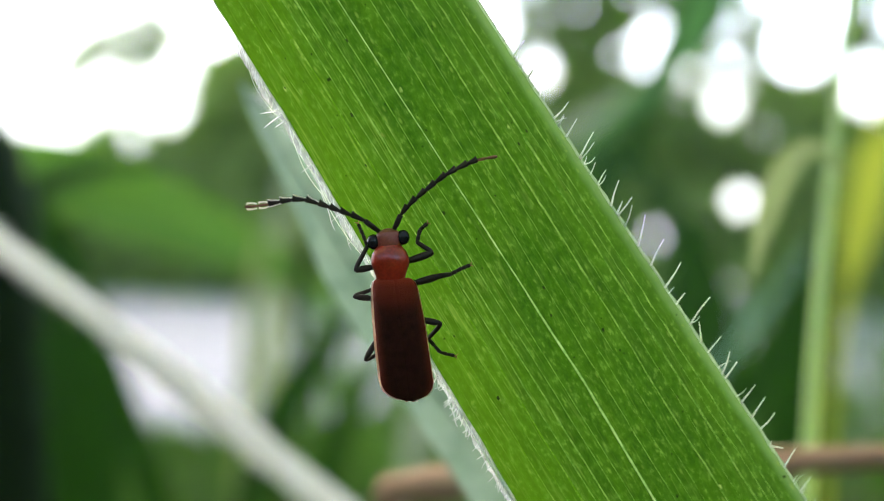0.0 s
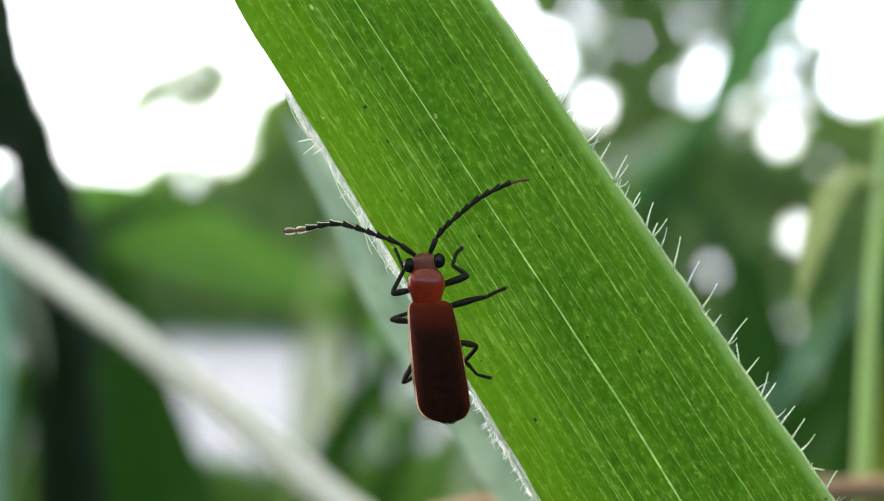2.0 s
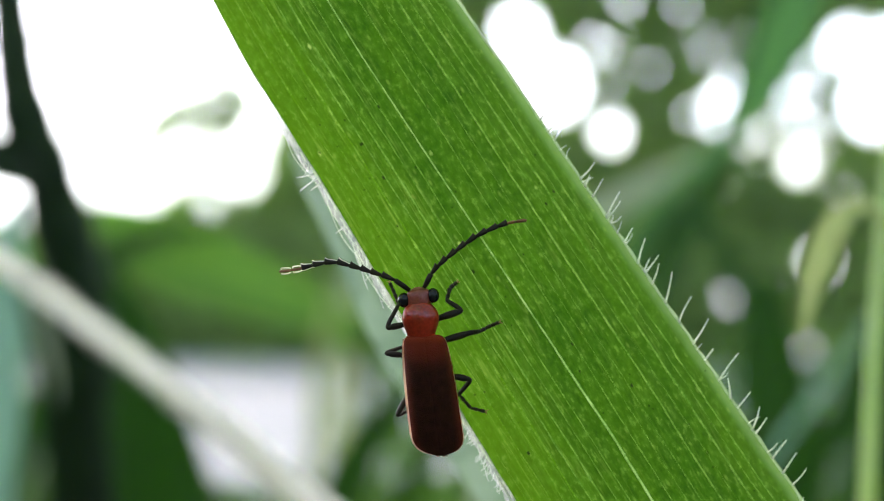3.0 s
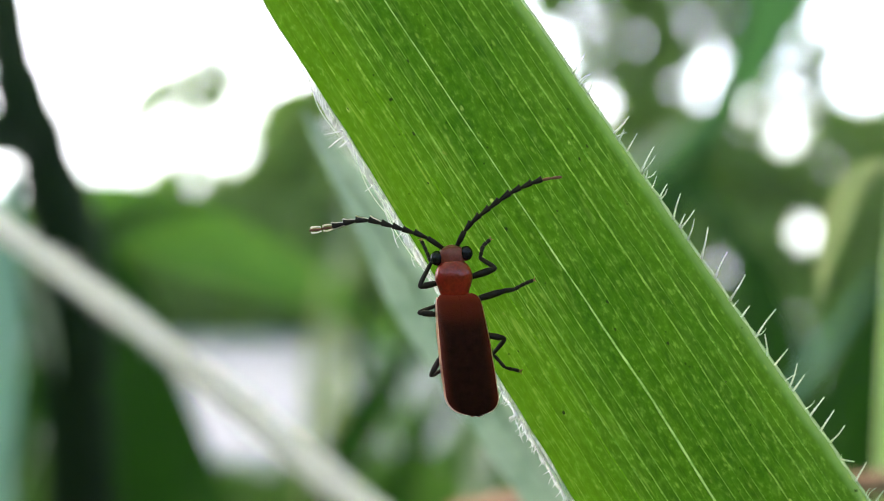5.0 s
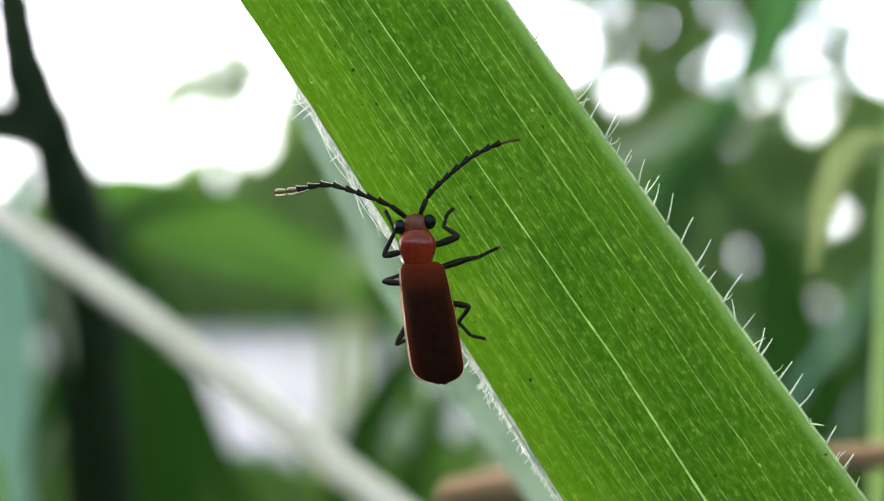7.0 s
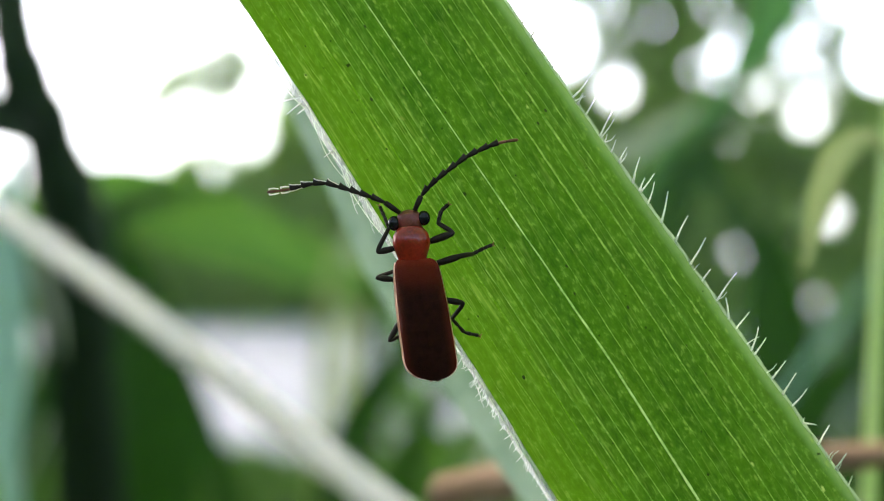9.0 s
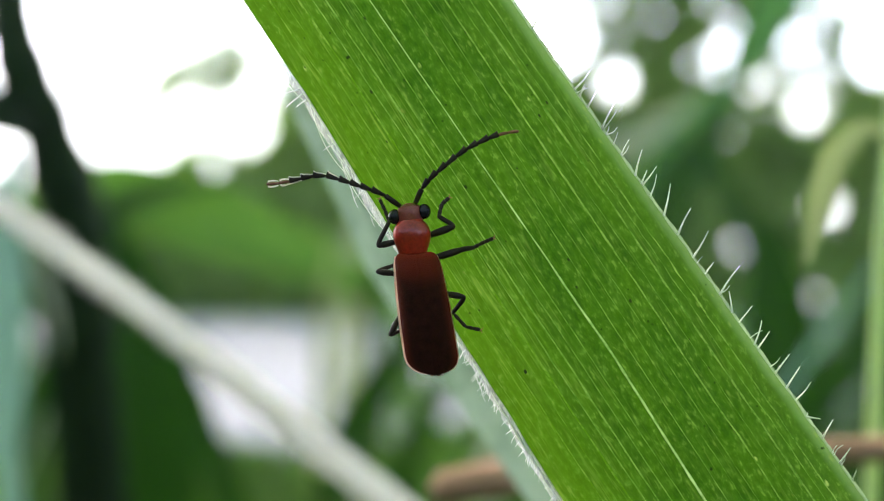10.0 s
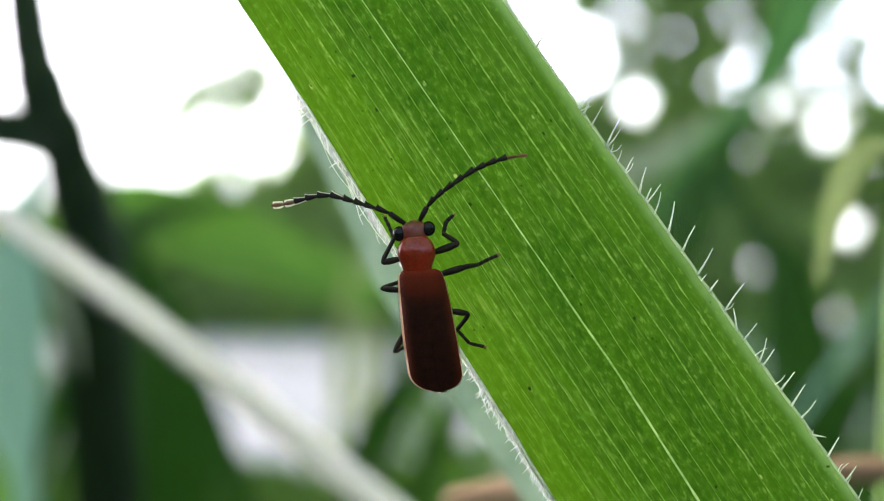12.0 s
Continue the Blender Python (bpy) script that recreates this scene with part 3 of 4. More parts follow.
def elytron(side):
    """One wing case: from the seam over the back and down the flank, closed beneath."""
    rings, spots = [], []
    for k in range(43):
        f = 1 - (1 - (k / 42) ** 1.25) ** 1.5
        z = -0.10 - 6.96 * f
        mid = 0.10 + 0.88 * f
        half = blend((1.22, 1.33, 1.41, 1.46, 1.49, 1.50, 1.48), f)
        if f < 0.08:
            half *= 0.68 + 0.32 * (1 - (1 - f / 0.08) ** 2) ** 0.5
        if f > 0.82:
            half *= max(0.04, 1 - ((f - 0.82) / 0.18) ** 2.8) ** 0.5
        high = 0.62 + 0.28 * math.sin(math.pi * min(1, f * 1.1 + 0.12)) - 0.30 * max(0, f - 0.8) / 0.2
        if f < 0.12:
            high *= 0.50 + 0.50 * (f / 0.12) ** 0.7
        ring = []
        for j in range(12):
            a = j / 11
            x = half * math.sin(a * math.pi / 2) if j else -0.12
            y = -high * math.cos(a * math.pi / 2) ** 0.75 + (0.012 if j == 0 else 0.0)
            ring.append((mid + side * x, y, z + 0.05 * a * (1 if f < 0.5 else -0.4)))
            spots.append((a, f))
        ring += [(mid + side * half * 0.93, 0.16, z), (mid + side * half * 0.5, 0.12, z), (mid, 0.10, z)]
        spots += [(1.0, f), (0.5, f), (0.0, f)]
        rings.append(mm(ring))
    shape = loft(rings)
    return shape[0], [tuple(reversed(q)) for q in shape[1]] if side > 0 else shape[1], spots


def limb(points, radii, flat=0.8):
    return tube(mm(points), [r * MM for r in radii], 8, 12, flat)


def beetle_legs(beetle):
    for joints, size in LEGS:
        hip, knee, ankle, *foot = (Vector(q) for q in joints)
        way, shin = (knee - hip).normalized(), (ankle - knee).normalized()
        out = (way - shin).normalized()
        leg = part("leg", tube(mm([hip, hip.lerp(knee, 0.35), hip.lerp(knee, 0.7), knee - way * 0.26, knee - way * 0.06]), [r * size * MM for r in (0.15, 0.21, 0.22, 0.19, 0.13)], 10, 16), M_BLACK, beetle)
        line = [knee - way * 0.42, knee - way * 0.24 + out * 0.05, knee - way * 0.07 + shin * 0.07 + out * 0.07, knee + shin * 0.24 + out * 0.05, knee.lerp(ankle, 0.6) + out * 0.05, ankle, ankle + shin * 0.05]
        part("tibia", tube(mm(line), [r * size * MM for r in (0.13, 0.16, 0.165, 0.16, 0.145, 0.13, 0.08)], 9, 16), M_BLACK, leg)
        ends = [ankle, *foot]
        for k in range(len(ends) - 1):
            a, b = ends[k], ends[k + 1]
            for n in range(2):
                p, q = a.lerp(b, n / 2), a.lerp(b, (n + 0.96) / 2)
                part("tarsus_segment", tube(mm([p, p.lerp(q, 0.5), p.lerp(q, 0.85), q]), [r * size * MM for r in (0.095, 0.115, 0.135, 0.10)], 8, 10), M_BLACK, leg)
        end, on = ends[-1], (ends[-1] - ends[-2]).normalized()
        side = Vector((-on.z, 0, on.x))
        for turn in (-0.7, 0.7):
            part("claw", limb([end, end + on * 0.12 + side * turn * 0.10, end + on * 0.17 + side * turn * 0.22 + Vector((0, 0.05, 0))], [0.035, 0.03, 0.012]), M_BROWN, leg)


def antenna(beetle, nodes, pale_from, tip_material, fringe_from=99):
    """Eleven toothed joints on a line from the brow; the first one carries the rest."""
    line = smooth_line(mm(nodes), 12)
    root = line[0]
    made = None
    for k in range(11):
        a, b = line[k] - root, line[k + 1] - root
        way = b - a
        size = way.length
        way = way.normalized()
        side = Vector((way.z, 0, -way.x))
        if side.z < 0:
            side = -side
        if k == 0:
            widths = [(0.0, 0.09, 0.09), (0.5, 0.12, 0.12), (1.0, 0.11, 0.11)]
        elif k > 8:
            wide = 1.0 if fringe_from < 11 else 0.55
            widths = [(f, wide * low, wide * high) for f, low, high in ((0.0, 0.085, 0.085), (0.3, 0.115, 0.12), (0.8, 0.115, 0.13), (1.0, 0.07, 0.07))]
        else:
            widths = [(0.0, 0.06, 0.06), (0.35, 0.085, 0.10), (0.85, 0.10, 0.155), (0.99, 0.10, 0.20), (1.04, 0.05, 0.09)]
        rings = []
        for f, low, high in widths:
            q = a + way * (size * f)
            ring = []
            for j in range(8):
                t = 2 * math.pi * j / 8
                r = (high if math.sin(t) > 0 else low) * 1.4
                ring.append(q + side * (math.sin(t) * r * MM) + Vector((0, math.cos(t) * 0.075 * MM, 0)))
            rings.append(ring)
        shape = loft(rings)
        if k >= min(pale_from, fringe_from + 4) and fringe_from < 11:       # a slim core inside the fringe
            slim = [[(q - sum(ring, Vector()) / 8) * 0.5 + sum(ring, Vector()) / 8 for q in ring] for ring in rings]
            shape = loft(slim)
        material = tip_material if k >= pale_from else M_BLACK
        if made is None:
            made = part("antenna", shape, material, beetle)
            made.location = root
        else:
            part("antenna_segment", shape, material, made, "brownish tip joint" if k >= pale_from else "")
        if k >= fringe_from:        # fine pale hairs outline the outer joints
            thick = (0.048 if k >= pale_from else 0.040) * MM
            for flank in (2, 6):
                edge = [ring[flank] for ring in rings[:-1]]
                if flank == 2 or k >= pale_from - 1:
                    part("hair_fringe", tube(edge, [thick * 0.7, thick, thick], 5, 8), M_TIP, made, "pale fringe of fine hairs")
            if k >= pale_from - 2:
                part("hair_fringe", tube([rings[-2][2], rings[-2][0], rings[-2][6]], [thick, thick, thick], 5, 6), M_TIP, made, "pale fringe of fine hairs")
    return made


def beetle():
    bug = thing("beetle", at(*BEETLE_AT), "red beetle with dark maroon wing cases clinging to the leaf", "beetle")
    bug.rotation_euler = (0, radians(-1.42), 0)
    rings = []
    for k in range(19):
        f = k / 18
        z = 1.80 - 2.02 * f
        half = blend((0.60, 0.86, 1.00, 1.06, 1.07, 1.01, 0.92, 0.83, 0.78), f) + 0.02
        high = 0.72 * math.sin(math.pi * (0.16 + 0.72 * f)) ** 0.6
        ring = []
        for j in range(22):
            t = 2 * math.pi * j / 22
            y = math.sin(t)
            ring.append((-0.12 + 0.05 * f + half * math.copysign(abs(math.cos(t)) ** 0.85, math.cos(t)), (0.35 if y > 0 else high) * y + 0.05 - 0.05 * math.exp(-((f - 0.93) / 0.05) ** 2), z))
        rings.append(mm(ring))
    part("thorax", loft(rings), M_RED, bug, "glossy brick-red thorax shield")
    shape = ball((0, 0, 0), 0.74 * MM, 0.55 * MM, 0.64 * MM, 22, 14, 0.6)
    turn = Matrix.Translation(Vector((-0.19, 0.12, 2.02)) * MM) @ Matrix.Rotation(radians(-7), 4, "Y")
    part("head", ([turn @ p for p in shape[0]], shape[1]), M_HEAD, bug, "dull reddish-brown head")
    shape = ball((0, 0, 0), 0.40 * MM, 0.22 * MM, 0.18 * MM)
    part("mouthpart", ([turn @ (p + Vector((0, 0.1, 0.55)) * MM) for p in shape[0]], shape[1]), M_BROWN, bug)
    part("eye", ball(Vector((-1.05, 0.10, 1.98)) * MM, 0.38 * MM, 0.38 * MM, 0.44 * MM), M_EYE, bug, "bulging black compound eye")
    part("eye", ball(Vector((0.64, 0.04, 2.24)) * MM, 0.38 * MM, 0.38 * MM, 0.44 * MM), M_EYE, bug, "bulging black compound eye")
    for side in (-1, 1):
        shape = elytron(side)
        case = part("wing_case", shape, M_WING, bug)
        # the broader pale rim on one side imitates light along that edge
        part("wing_rim", tube([shape[0][k * 15 + 11] for k in range(2, 42, 3)], [r * MM for r in ((0.035, 0.05, 0.05, 0.05, 0.04) if side > 0 else (0.085, 0.135, 0.13, 0.10, 0.05))], 6, 40), M_WINGRIM, case, "translucent orange rim, broadened on one side to show rim light")
    part("abdomen_tip", ball(Vector((1.12, 0.10, -6.98)) * MM, 0.42 * MM, 0.22 * MM, 0.17 * MM), M_BLACK, bug)
    for k in range(4):
        part("abdomen_lobe", ball(Vector((0.84 + 0.19 * k, 0.10, -7.12 + 0.02 * (k % 2))) * MM, 0.10 * MM, 0.08 * MM, 0.085 * MM, 10, 8), M_TIP if k % 2 else M_BROWN, bug, "ragged pale fringe at the tail")
    belly = ball((0, 0, 0), 1.25 * MM, 0.50 * MM, 3.5 * MM, 18, 14, 0.7)
    lean = Matrix.Translation(Vector((0.45, 0.35, -3.3)) * MM) @ Matrix.Rotation(radians(-7.6), 4, "Y")
    part("abdomen", ([lean @ p for p in belly[0]], belly[1]), M_BLACK, bug)
    beetle_legs(bug)
    left = antenna(bug, ANTENNA_LEFT, 9, M_BROWN, 5)
    right = antenna(bug, ANTENNA_RIGHT, 9, M_BROWN)
    return bug, left, right


BEETLE_AT = (-1.35, 69.60, -1.00)
ANTENNA_LEFT = [(-0.71, -0.05, 2.55), (-1.74, -0.35, 3.29), (-2.64, -0.55, 3.61), (-3.31, -0.6, 3.87), (-4.05, -0.6, 4.12), (-4.92, -0.55, 4.38), (-5.82, -0.5, 4.35), (-6.62, -0.45, 4.16), (-7.42, -0.4, 4.03), (-8.26, -0.35, 3.96)]
ANTENNA_RIGHT = [(0.12, -0.05, 2.68), (0.60, -0.3, 3.68), (1.08, -0.4, 4.19), (1.69, -0.4, 4.73), (2.37, -0.35, 5.28), (3.11, -0.3, 5.83), (3.85, -0.2, 6.21), (4.65, -0.1, 6.56), (5.26, 0, 6.72), (6.03, 0.1, 6.85)]
LEGS = [
    ([(-1.00, 0.3, 0.56), (-2.06, 0.3, 0.34), (-1.39, 0.45, 1.72), (-1.61, 0.7, 2.33), (-1.90, 0.9, 3.00)], 0.9),
    ([(0.86, 0.3, 0.85), (2.30, 0.1, 1.33), (1.47, 0.6, 1.94), (1.66, 0.9, 2.65), (2.08, 1.1, 3.00)], 1.0),
    ([(1.05, 0.4, -0.47), (2.79, 0.2, 0.02), (3.40, 0.7, 0.08), (4.07, 1, 0.40), (4.58, 1.15, 0.59)], 0.95),
    ([(-1.07, 0.4, -1.27), (-2.16, 0.2, -1.14), (-1.16, 0.8, -0.79), (-0.87, 1, -0.69)], 0.85),
    ([(1.69, 0.4, -2.49), (2.79, 0.2, -2.71), (2.14, 0.8, -3.64), (2.85, 1.05, -4.48), (3.69, 1.2, -4.70)], 0.9),
    ([(-0.87, 0.4, -3.64), (-1.52, 0.3, -4.80), (-0.78, 0.8, -4.48), (-0.49, 1, -4.35)], 0.8),
]


# ---- plants close behind the leaf ----
def near_plants():
    def tall_grass(line, widths, material, label, group="", count=36, fuzzy=False):
        points = [at(*q) for q in line]
        foot = points[-1]
        tuft = thing("tall_grass", foot, label, "grass", group)
        spread = ribbon([p - foot for p in points], [w * MM for w in widths], (0.15, -1, 0.2), 0.2, count)
        part("blade", spread, material, tuft)
        if fuzzy:
            rng, down = random.Random(17), ([], [])
            for _ in range(700):
                k = rng.randrange(4, 34)
                root = spread[0][k * 5].lerp(spread[0][k * 5 + 5], rng.random())
                out = (spread[0][k * 5] - spread[0][k * 5 + 2]).normalized() + Vector((rng.gauss(0, 0.3), rng.gauss(0, 0.3), rng.gauss(0.1, 0.35)))
                long = rng.uniform(0.3, 1.3) * MM
                hair = tube([root, root + out * long * 0.5, root + out * long + Vector((0, 0, rng.gauss(0, 0.2) * long))], [0.035 * MM, 0.03 * MM, 0.012 * MM], 4, 4)
                n = len(down[0])
                down[0].extend(hair[0])
                down[1].extend([tuple(i + n for i in q) for q in hair[1]])
            tagged(part("fuzz", down, M_SHRED, tuft, "fine white hairs along the edge"), kind="stuff")
        part("midrib", tube([spread[0][k * 5 + 2] for k in range(0, count, 3)], [0.012 * w * MM + 0.0001 for w in widths], 5, count), material, tuft)

    # the dry stem, with its fuzz of fine hairs
    rng = random.Random(31)
    route = [at(*q) for q in ((-88.2, 120, 35.9), (-51.7, 126, 7.8), (-36.9, 136, -4.9), (-25.7, 144, -15.2), (-13.0, 152, -27.4), (16.6, 166, -54.4), (322, 240, -305))]
    foot = route[-1]
    dry = thing("dry_stem", foot, "pale straw-coloured dry grass stem leaning aslant behind the leaf", "stem")
    core = tube([q - foot for q in route], [r * MM for r in (1.12, 1.22, 1.38, 1.58, 1.9, 2.1, 2.4)], 14, 60, wobble=0.05)
    part("stem", core, M_DRY, dry)
    fuzz = ([], [])
    for _ in range(1500):
        k = rng.randrange(2, 44) * 14 + rng.randrange(14)
        root = core[0][k]
        middle = sum((core[0][k // 14 * 14 + n] for n in range(14)), Vector()) / 14
        out = (root - middle).normalized()
        out = (out + Vector((rng.gauss(0, 0.4), rng.gauss(0, 0.4), rng.gauss(0, 0.4)))).normalized()
        root = root + (core[0][k + 14] - root) * rng.random()
        long = rng.uniform(0.4, 1.3) * MM
        hair = tube([root, root + out * long * 0.5, root + out * long + Vector((0, 0, -0.1 * long))], [0.05 * MM, 0.04 * MM, 0.015 * MM], 4, 4)
        n = len(fuzz[0])
        fuzz[0].extend(hair[0])
        fuzz[1].extend([tuple(i + n for i in q) for q in hair[1]])
    tagged(part("fuzz", fuzz, M_DRY, dry), kind="stuff")
    foot = at(0.2, 132, -28.0)
    twig = thing("brown_twig", foot, "short reddish-brown dead twig caught among the grass", "twig")
    part("stem", tube([at(*q) - foot for q in ((2.6, 131, -27.3), (5.6, 130, -26.6), (24.7, 128, -24.9), (42.4, 124, -22.5), (62.2, 120, -20.6))], [1.85 * MM, 2.0 * MM, 1.8 * MM, 1.3 * MM, 1.2 * MM], 12, 40, wobble=0.15, seed=3), M_TWIG, twig)
    part("broken_end", tube([at(*q) - foot for q in ((0.2, 132, -28.0), (0.9, 131.7, -27.9), (1.8, 131.3, -27.5), (3.2, 130.8, -27.15))], [0.9 * MM, 1.55 * MM, 1.75 * MM, 1.7 * MM], 10, 8, wobble=0.3, seed=5), M_TWIG, twig, "splintered end of the twig")

    def stalk(name, route, radii, material, label, wobble=0.0):
        foot = at(*route[-1])
        whole = thing(name, foot, label, "stalk")
        part("stem", tube([at(*q) - foot for q in route], [r * MM for r in radii], 12, 50, wobble=wobble), material, whole)
        return whole, foot

    lime, foot = stalk("green_stalk", ((53.1, 134, 40.1), (50.6, 133, 12.0), (49.2, 132, -3.4), (48.1, 131, -21.7), (47.0, 131, -58.1), (117, 131, -305)),
                       (0.42, 0.56, 0.74, 0.86, 1.05, 1.5), M_LIME, "upright light green grass stalk with an arching leaf")
    part("leaf", ribbon([at(*q) - foot for q in [(46.9, 122, 7.9), (44.2, 122, 10.5), (41.4, 122, 8.8), (39.6, 122, 5.0), (38.6, 122, 1.2), (37.8, 122, -3.4)]], [w * MM for w in (0.6, 1.4, 2.9, 3.1, 1.9, 0.4)], (0.15, -1, 0.2), 0.2, 30), M_OLIVE, lime, "pale yellowish-green arching leaf")
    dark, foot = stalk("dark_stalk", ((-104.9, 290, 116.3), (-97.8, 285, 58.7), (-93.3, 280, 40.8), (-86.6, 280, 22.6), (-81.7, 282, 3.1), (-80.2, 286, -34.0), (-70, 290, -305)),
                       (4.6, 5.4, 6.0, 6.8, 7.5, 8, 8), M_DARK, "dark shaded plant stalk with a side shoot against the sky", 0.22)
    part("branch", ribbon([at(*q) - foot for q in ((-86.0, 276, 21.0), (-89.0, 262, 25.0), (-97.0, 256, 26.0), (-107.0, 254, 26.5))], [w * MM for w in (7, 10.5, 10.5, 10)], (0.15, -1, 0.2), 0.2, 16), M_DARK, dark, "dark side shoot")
    tall_grass([(-13.2, 106, 13.5), (-11.8, 106, 11.3), (-7.5, 106, 5.2), (-3.3, 106, -1.7), (1.6, 106, -8.6), (11.3, 107, -23.0), (27.9, 112, -49.7), (135, 125, -305)], (0.3, 1.4, 4.0, 6.0, 6.7, 6.0, 6.5, 5), M_PALE,
               "pale waxy grass blade close behind the sharp leaf", "", 50, True)
    kinds = {"GREEN": M_GREEN, "DEEP": M_DEEP, "TEAL": M_TEAL, "DARK": M_DARK, "YELLOW": M_YELLOW, "OLIVE": M_OLIVE, "EMERALD": M_EMERALD, "GREY": M_GREY}

    def blade(kind, line, widths, label):
        tall_grass(line, widths, kinds[kind], label, "blades behind the leaf")

    blade("GREEN", [(1.2, 440, -40.0), (-25.3, 440, -18.1), (-53.9, 440, -5.3), (-80.5, 440, 5.0), (-113.2, 440, 14.6), (-141.8, 440, 3.3), (-152.0, 440, -52.3), (-190, 440, -305)], (2, 12, 22, 28, 25, 15, 12, 8), "broad mid-green arching blade in the shade")
    blade("TEAL", [(151.0, 380, 2.5), (133.4, 380, -22.2), (117.5, 380, -43.4), (103.4, 380, -66.3), (96.3, 380, -98.1), (80, 380, -305)], (1, 2.5, 3, 3, 3, 3), "pale green blade standing aslant")
    # a blade added to make the arching one darker at its left
    blade("DEEP", [(-61.0, 425, 17.5), (-78.0, 425, 17.0), (-97.0, 425, 13.0), (-113.0, 425, 3.0), (-124.0, 425, -22.0), (-135, 430, -305)], (1, 4, 8, 11, 10, 7), "deep green blade added to darken the end of the arching blade")
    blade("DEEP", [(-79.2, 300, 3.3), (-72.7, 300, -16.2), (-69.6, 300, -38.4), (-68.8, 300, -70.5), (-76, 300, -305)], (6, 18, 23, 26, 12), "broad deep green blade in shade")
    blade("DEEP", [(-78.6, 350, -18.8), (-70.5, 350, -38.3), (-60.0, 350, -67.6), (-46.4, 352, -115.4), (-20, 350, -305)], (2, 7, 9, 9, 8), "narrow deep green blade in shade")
    blade("TEAL", [(-83.8, 250, 16.7), (-86.6, 250, 5.1), (-88.4, 250, -8.8), (-89.4, 250, -22.8), (-88.4, 250, -34.4), (-86.3, 250, -46.0), (-84, 250, -305)], (2, 8, 13.5, 15, 12, 5, 4), "pale blue-green blade lit from behind")
    blade("GREY", [(-84.9, 262, -0.7), (-81.7, 262, -10.5), (-79.3, 262, -22.6), (-79.8, 262, -34.8), (-85.6, 262, -49.4), (-92, 262, -305)], (0.6, 3.0, 2.4, 1.2, 0.8, 0.8), "dull grey-green narrow blade")
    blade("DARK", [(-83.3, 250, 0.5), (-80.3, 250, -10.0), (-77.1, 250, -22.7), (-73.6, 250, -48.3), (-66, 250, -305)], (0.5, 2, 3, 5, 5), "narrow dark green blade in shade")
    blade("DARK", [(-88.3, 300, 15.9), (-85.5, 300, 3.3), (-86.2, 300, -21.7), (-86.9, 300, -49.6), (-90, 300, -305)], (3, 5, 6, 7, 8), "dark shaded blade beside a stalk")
    blade("YELLOW", [(191.9, 420, 47.1), (184.0, 420, 24.8), (180.2, 420, 4.6), (175.7, 420, -21.7), (175, 420, -305)], (4, 16, 15, 4, 2), "yellowing blade lit from behind")
    blade("GREY", [(-33.8, 700, 46.8), (-37.7, 700, 14.3), (-41.9, 700, -18.2), (-45.2, 700, -70.2), (-50, 700, -305)], (2, 5, 6.5, 7, 7), "upright grey-green blade in the undergrowth")
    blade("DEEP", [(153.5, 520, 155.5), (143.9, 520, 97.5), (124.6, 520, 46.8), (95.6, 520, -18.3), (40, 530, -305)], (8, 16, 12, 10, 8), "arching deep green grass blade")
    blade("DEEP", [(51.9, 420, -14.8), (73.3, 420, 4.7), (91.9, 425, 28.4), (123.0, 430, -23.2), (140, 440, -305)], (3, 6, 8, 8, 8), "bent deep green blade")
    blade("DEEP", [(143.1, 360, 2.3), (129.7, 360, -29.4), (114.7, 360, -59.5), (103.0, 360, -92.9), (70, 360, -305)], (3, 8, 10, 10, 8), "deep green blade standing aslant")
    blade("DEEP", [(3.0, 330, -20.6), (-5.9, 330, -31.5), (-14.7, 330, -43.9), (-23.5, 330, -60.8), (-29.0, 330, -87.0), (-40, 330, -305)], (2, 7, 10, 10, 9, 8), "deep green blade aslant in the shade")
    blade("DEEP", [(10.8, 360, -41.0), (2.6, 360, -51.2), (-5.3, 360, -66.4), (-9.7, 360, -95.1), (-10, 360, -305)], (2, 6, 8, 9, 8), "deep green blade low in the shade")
    blade("OLIVE", [(-29.0, 400, -1.3), (-32.0, 400, -15.2), (-33.9, 400, -31.8), (-34.3, 400, -50.3), (-60, 400, -305)], (1, 3.5, 4, 4, 4), "narrow yellowish-green blade")
    blade("GREY", [(156.0, 520, 83.0), (134.2, 520, 63.7), (102.8, 520, 45.6), (71.5, 520, 27.5), (47.3, 520, -18.3), (30, 520, -305)], (2, 6, 9, 10, 9, 8), "thin grey-green blade arching behind the leaf")
    blade("EMERALD", [(136.2, 420, 112.4), (126.8, 420, 90.3), (120.8, 420, 75.3), (115.1, 420, 64.3), (107.7, 420, 54.2), (84.3, 420, 31.8), (40, 430, -305)], (12, 19, 17, 12, 6, 4, 4), "emerald green blade hanging in the light")
    # two broad blades added to darken the undergrowth on the right
    blade("DEEP", [(141.8, 500, 5.6), (144.1, 500, -26.9), (148.8, 500, -64.1), (152.3, 500, -129.1), (150, 500, -305)], (8, 30, 36, 36, 20), "broad deep green blade added to darken the undergrowth")
    blade("DEEP", [(219.6, 540, -6.5), (214.6, 540, -39.1), (204.6, 540, -79.2), (199.6, 540, -139.4), (200, 540, -305)], (6, 26, 34, 34, 20), "broad deep green blade added to darken the undergrowth")
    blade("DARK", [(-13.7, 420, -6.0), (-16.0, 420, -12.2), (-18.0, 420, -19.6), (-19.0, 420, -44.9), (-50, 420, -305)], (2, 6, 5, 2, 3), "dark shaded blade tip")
    blade("OLIVE", [(-21.9, 450, 1.5), (-24.6, 450, -17.2), (-27.3, 450, -35.9), (-28.9, 450, -60.9), (-65, 450, -305)], (1, 4, 5, 5, 4), "narrow yellowish-green blade")


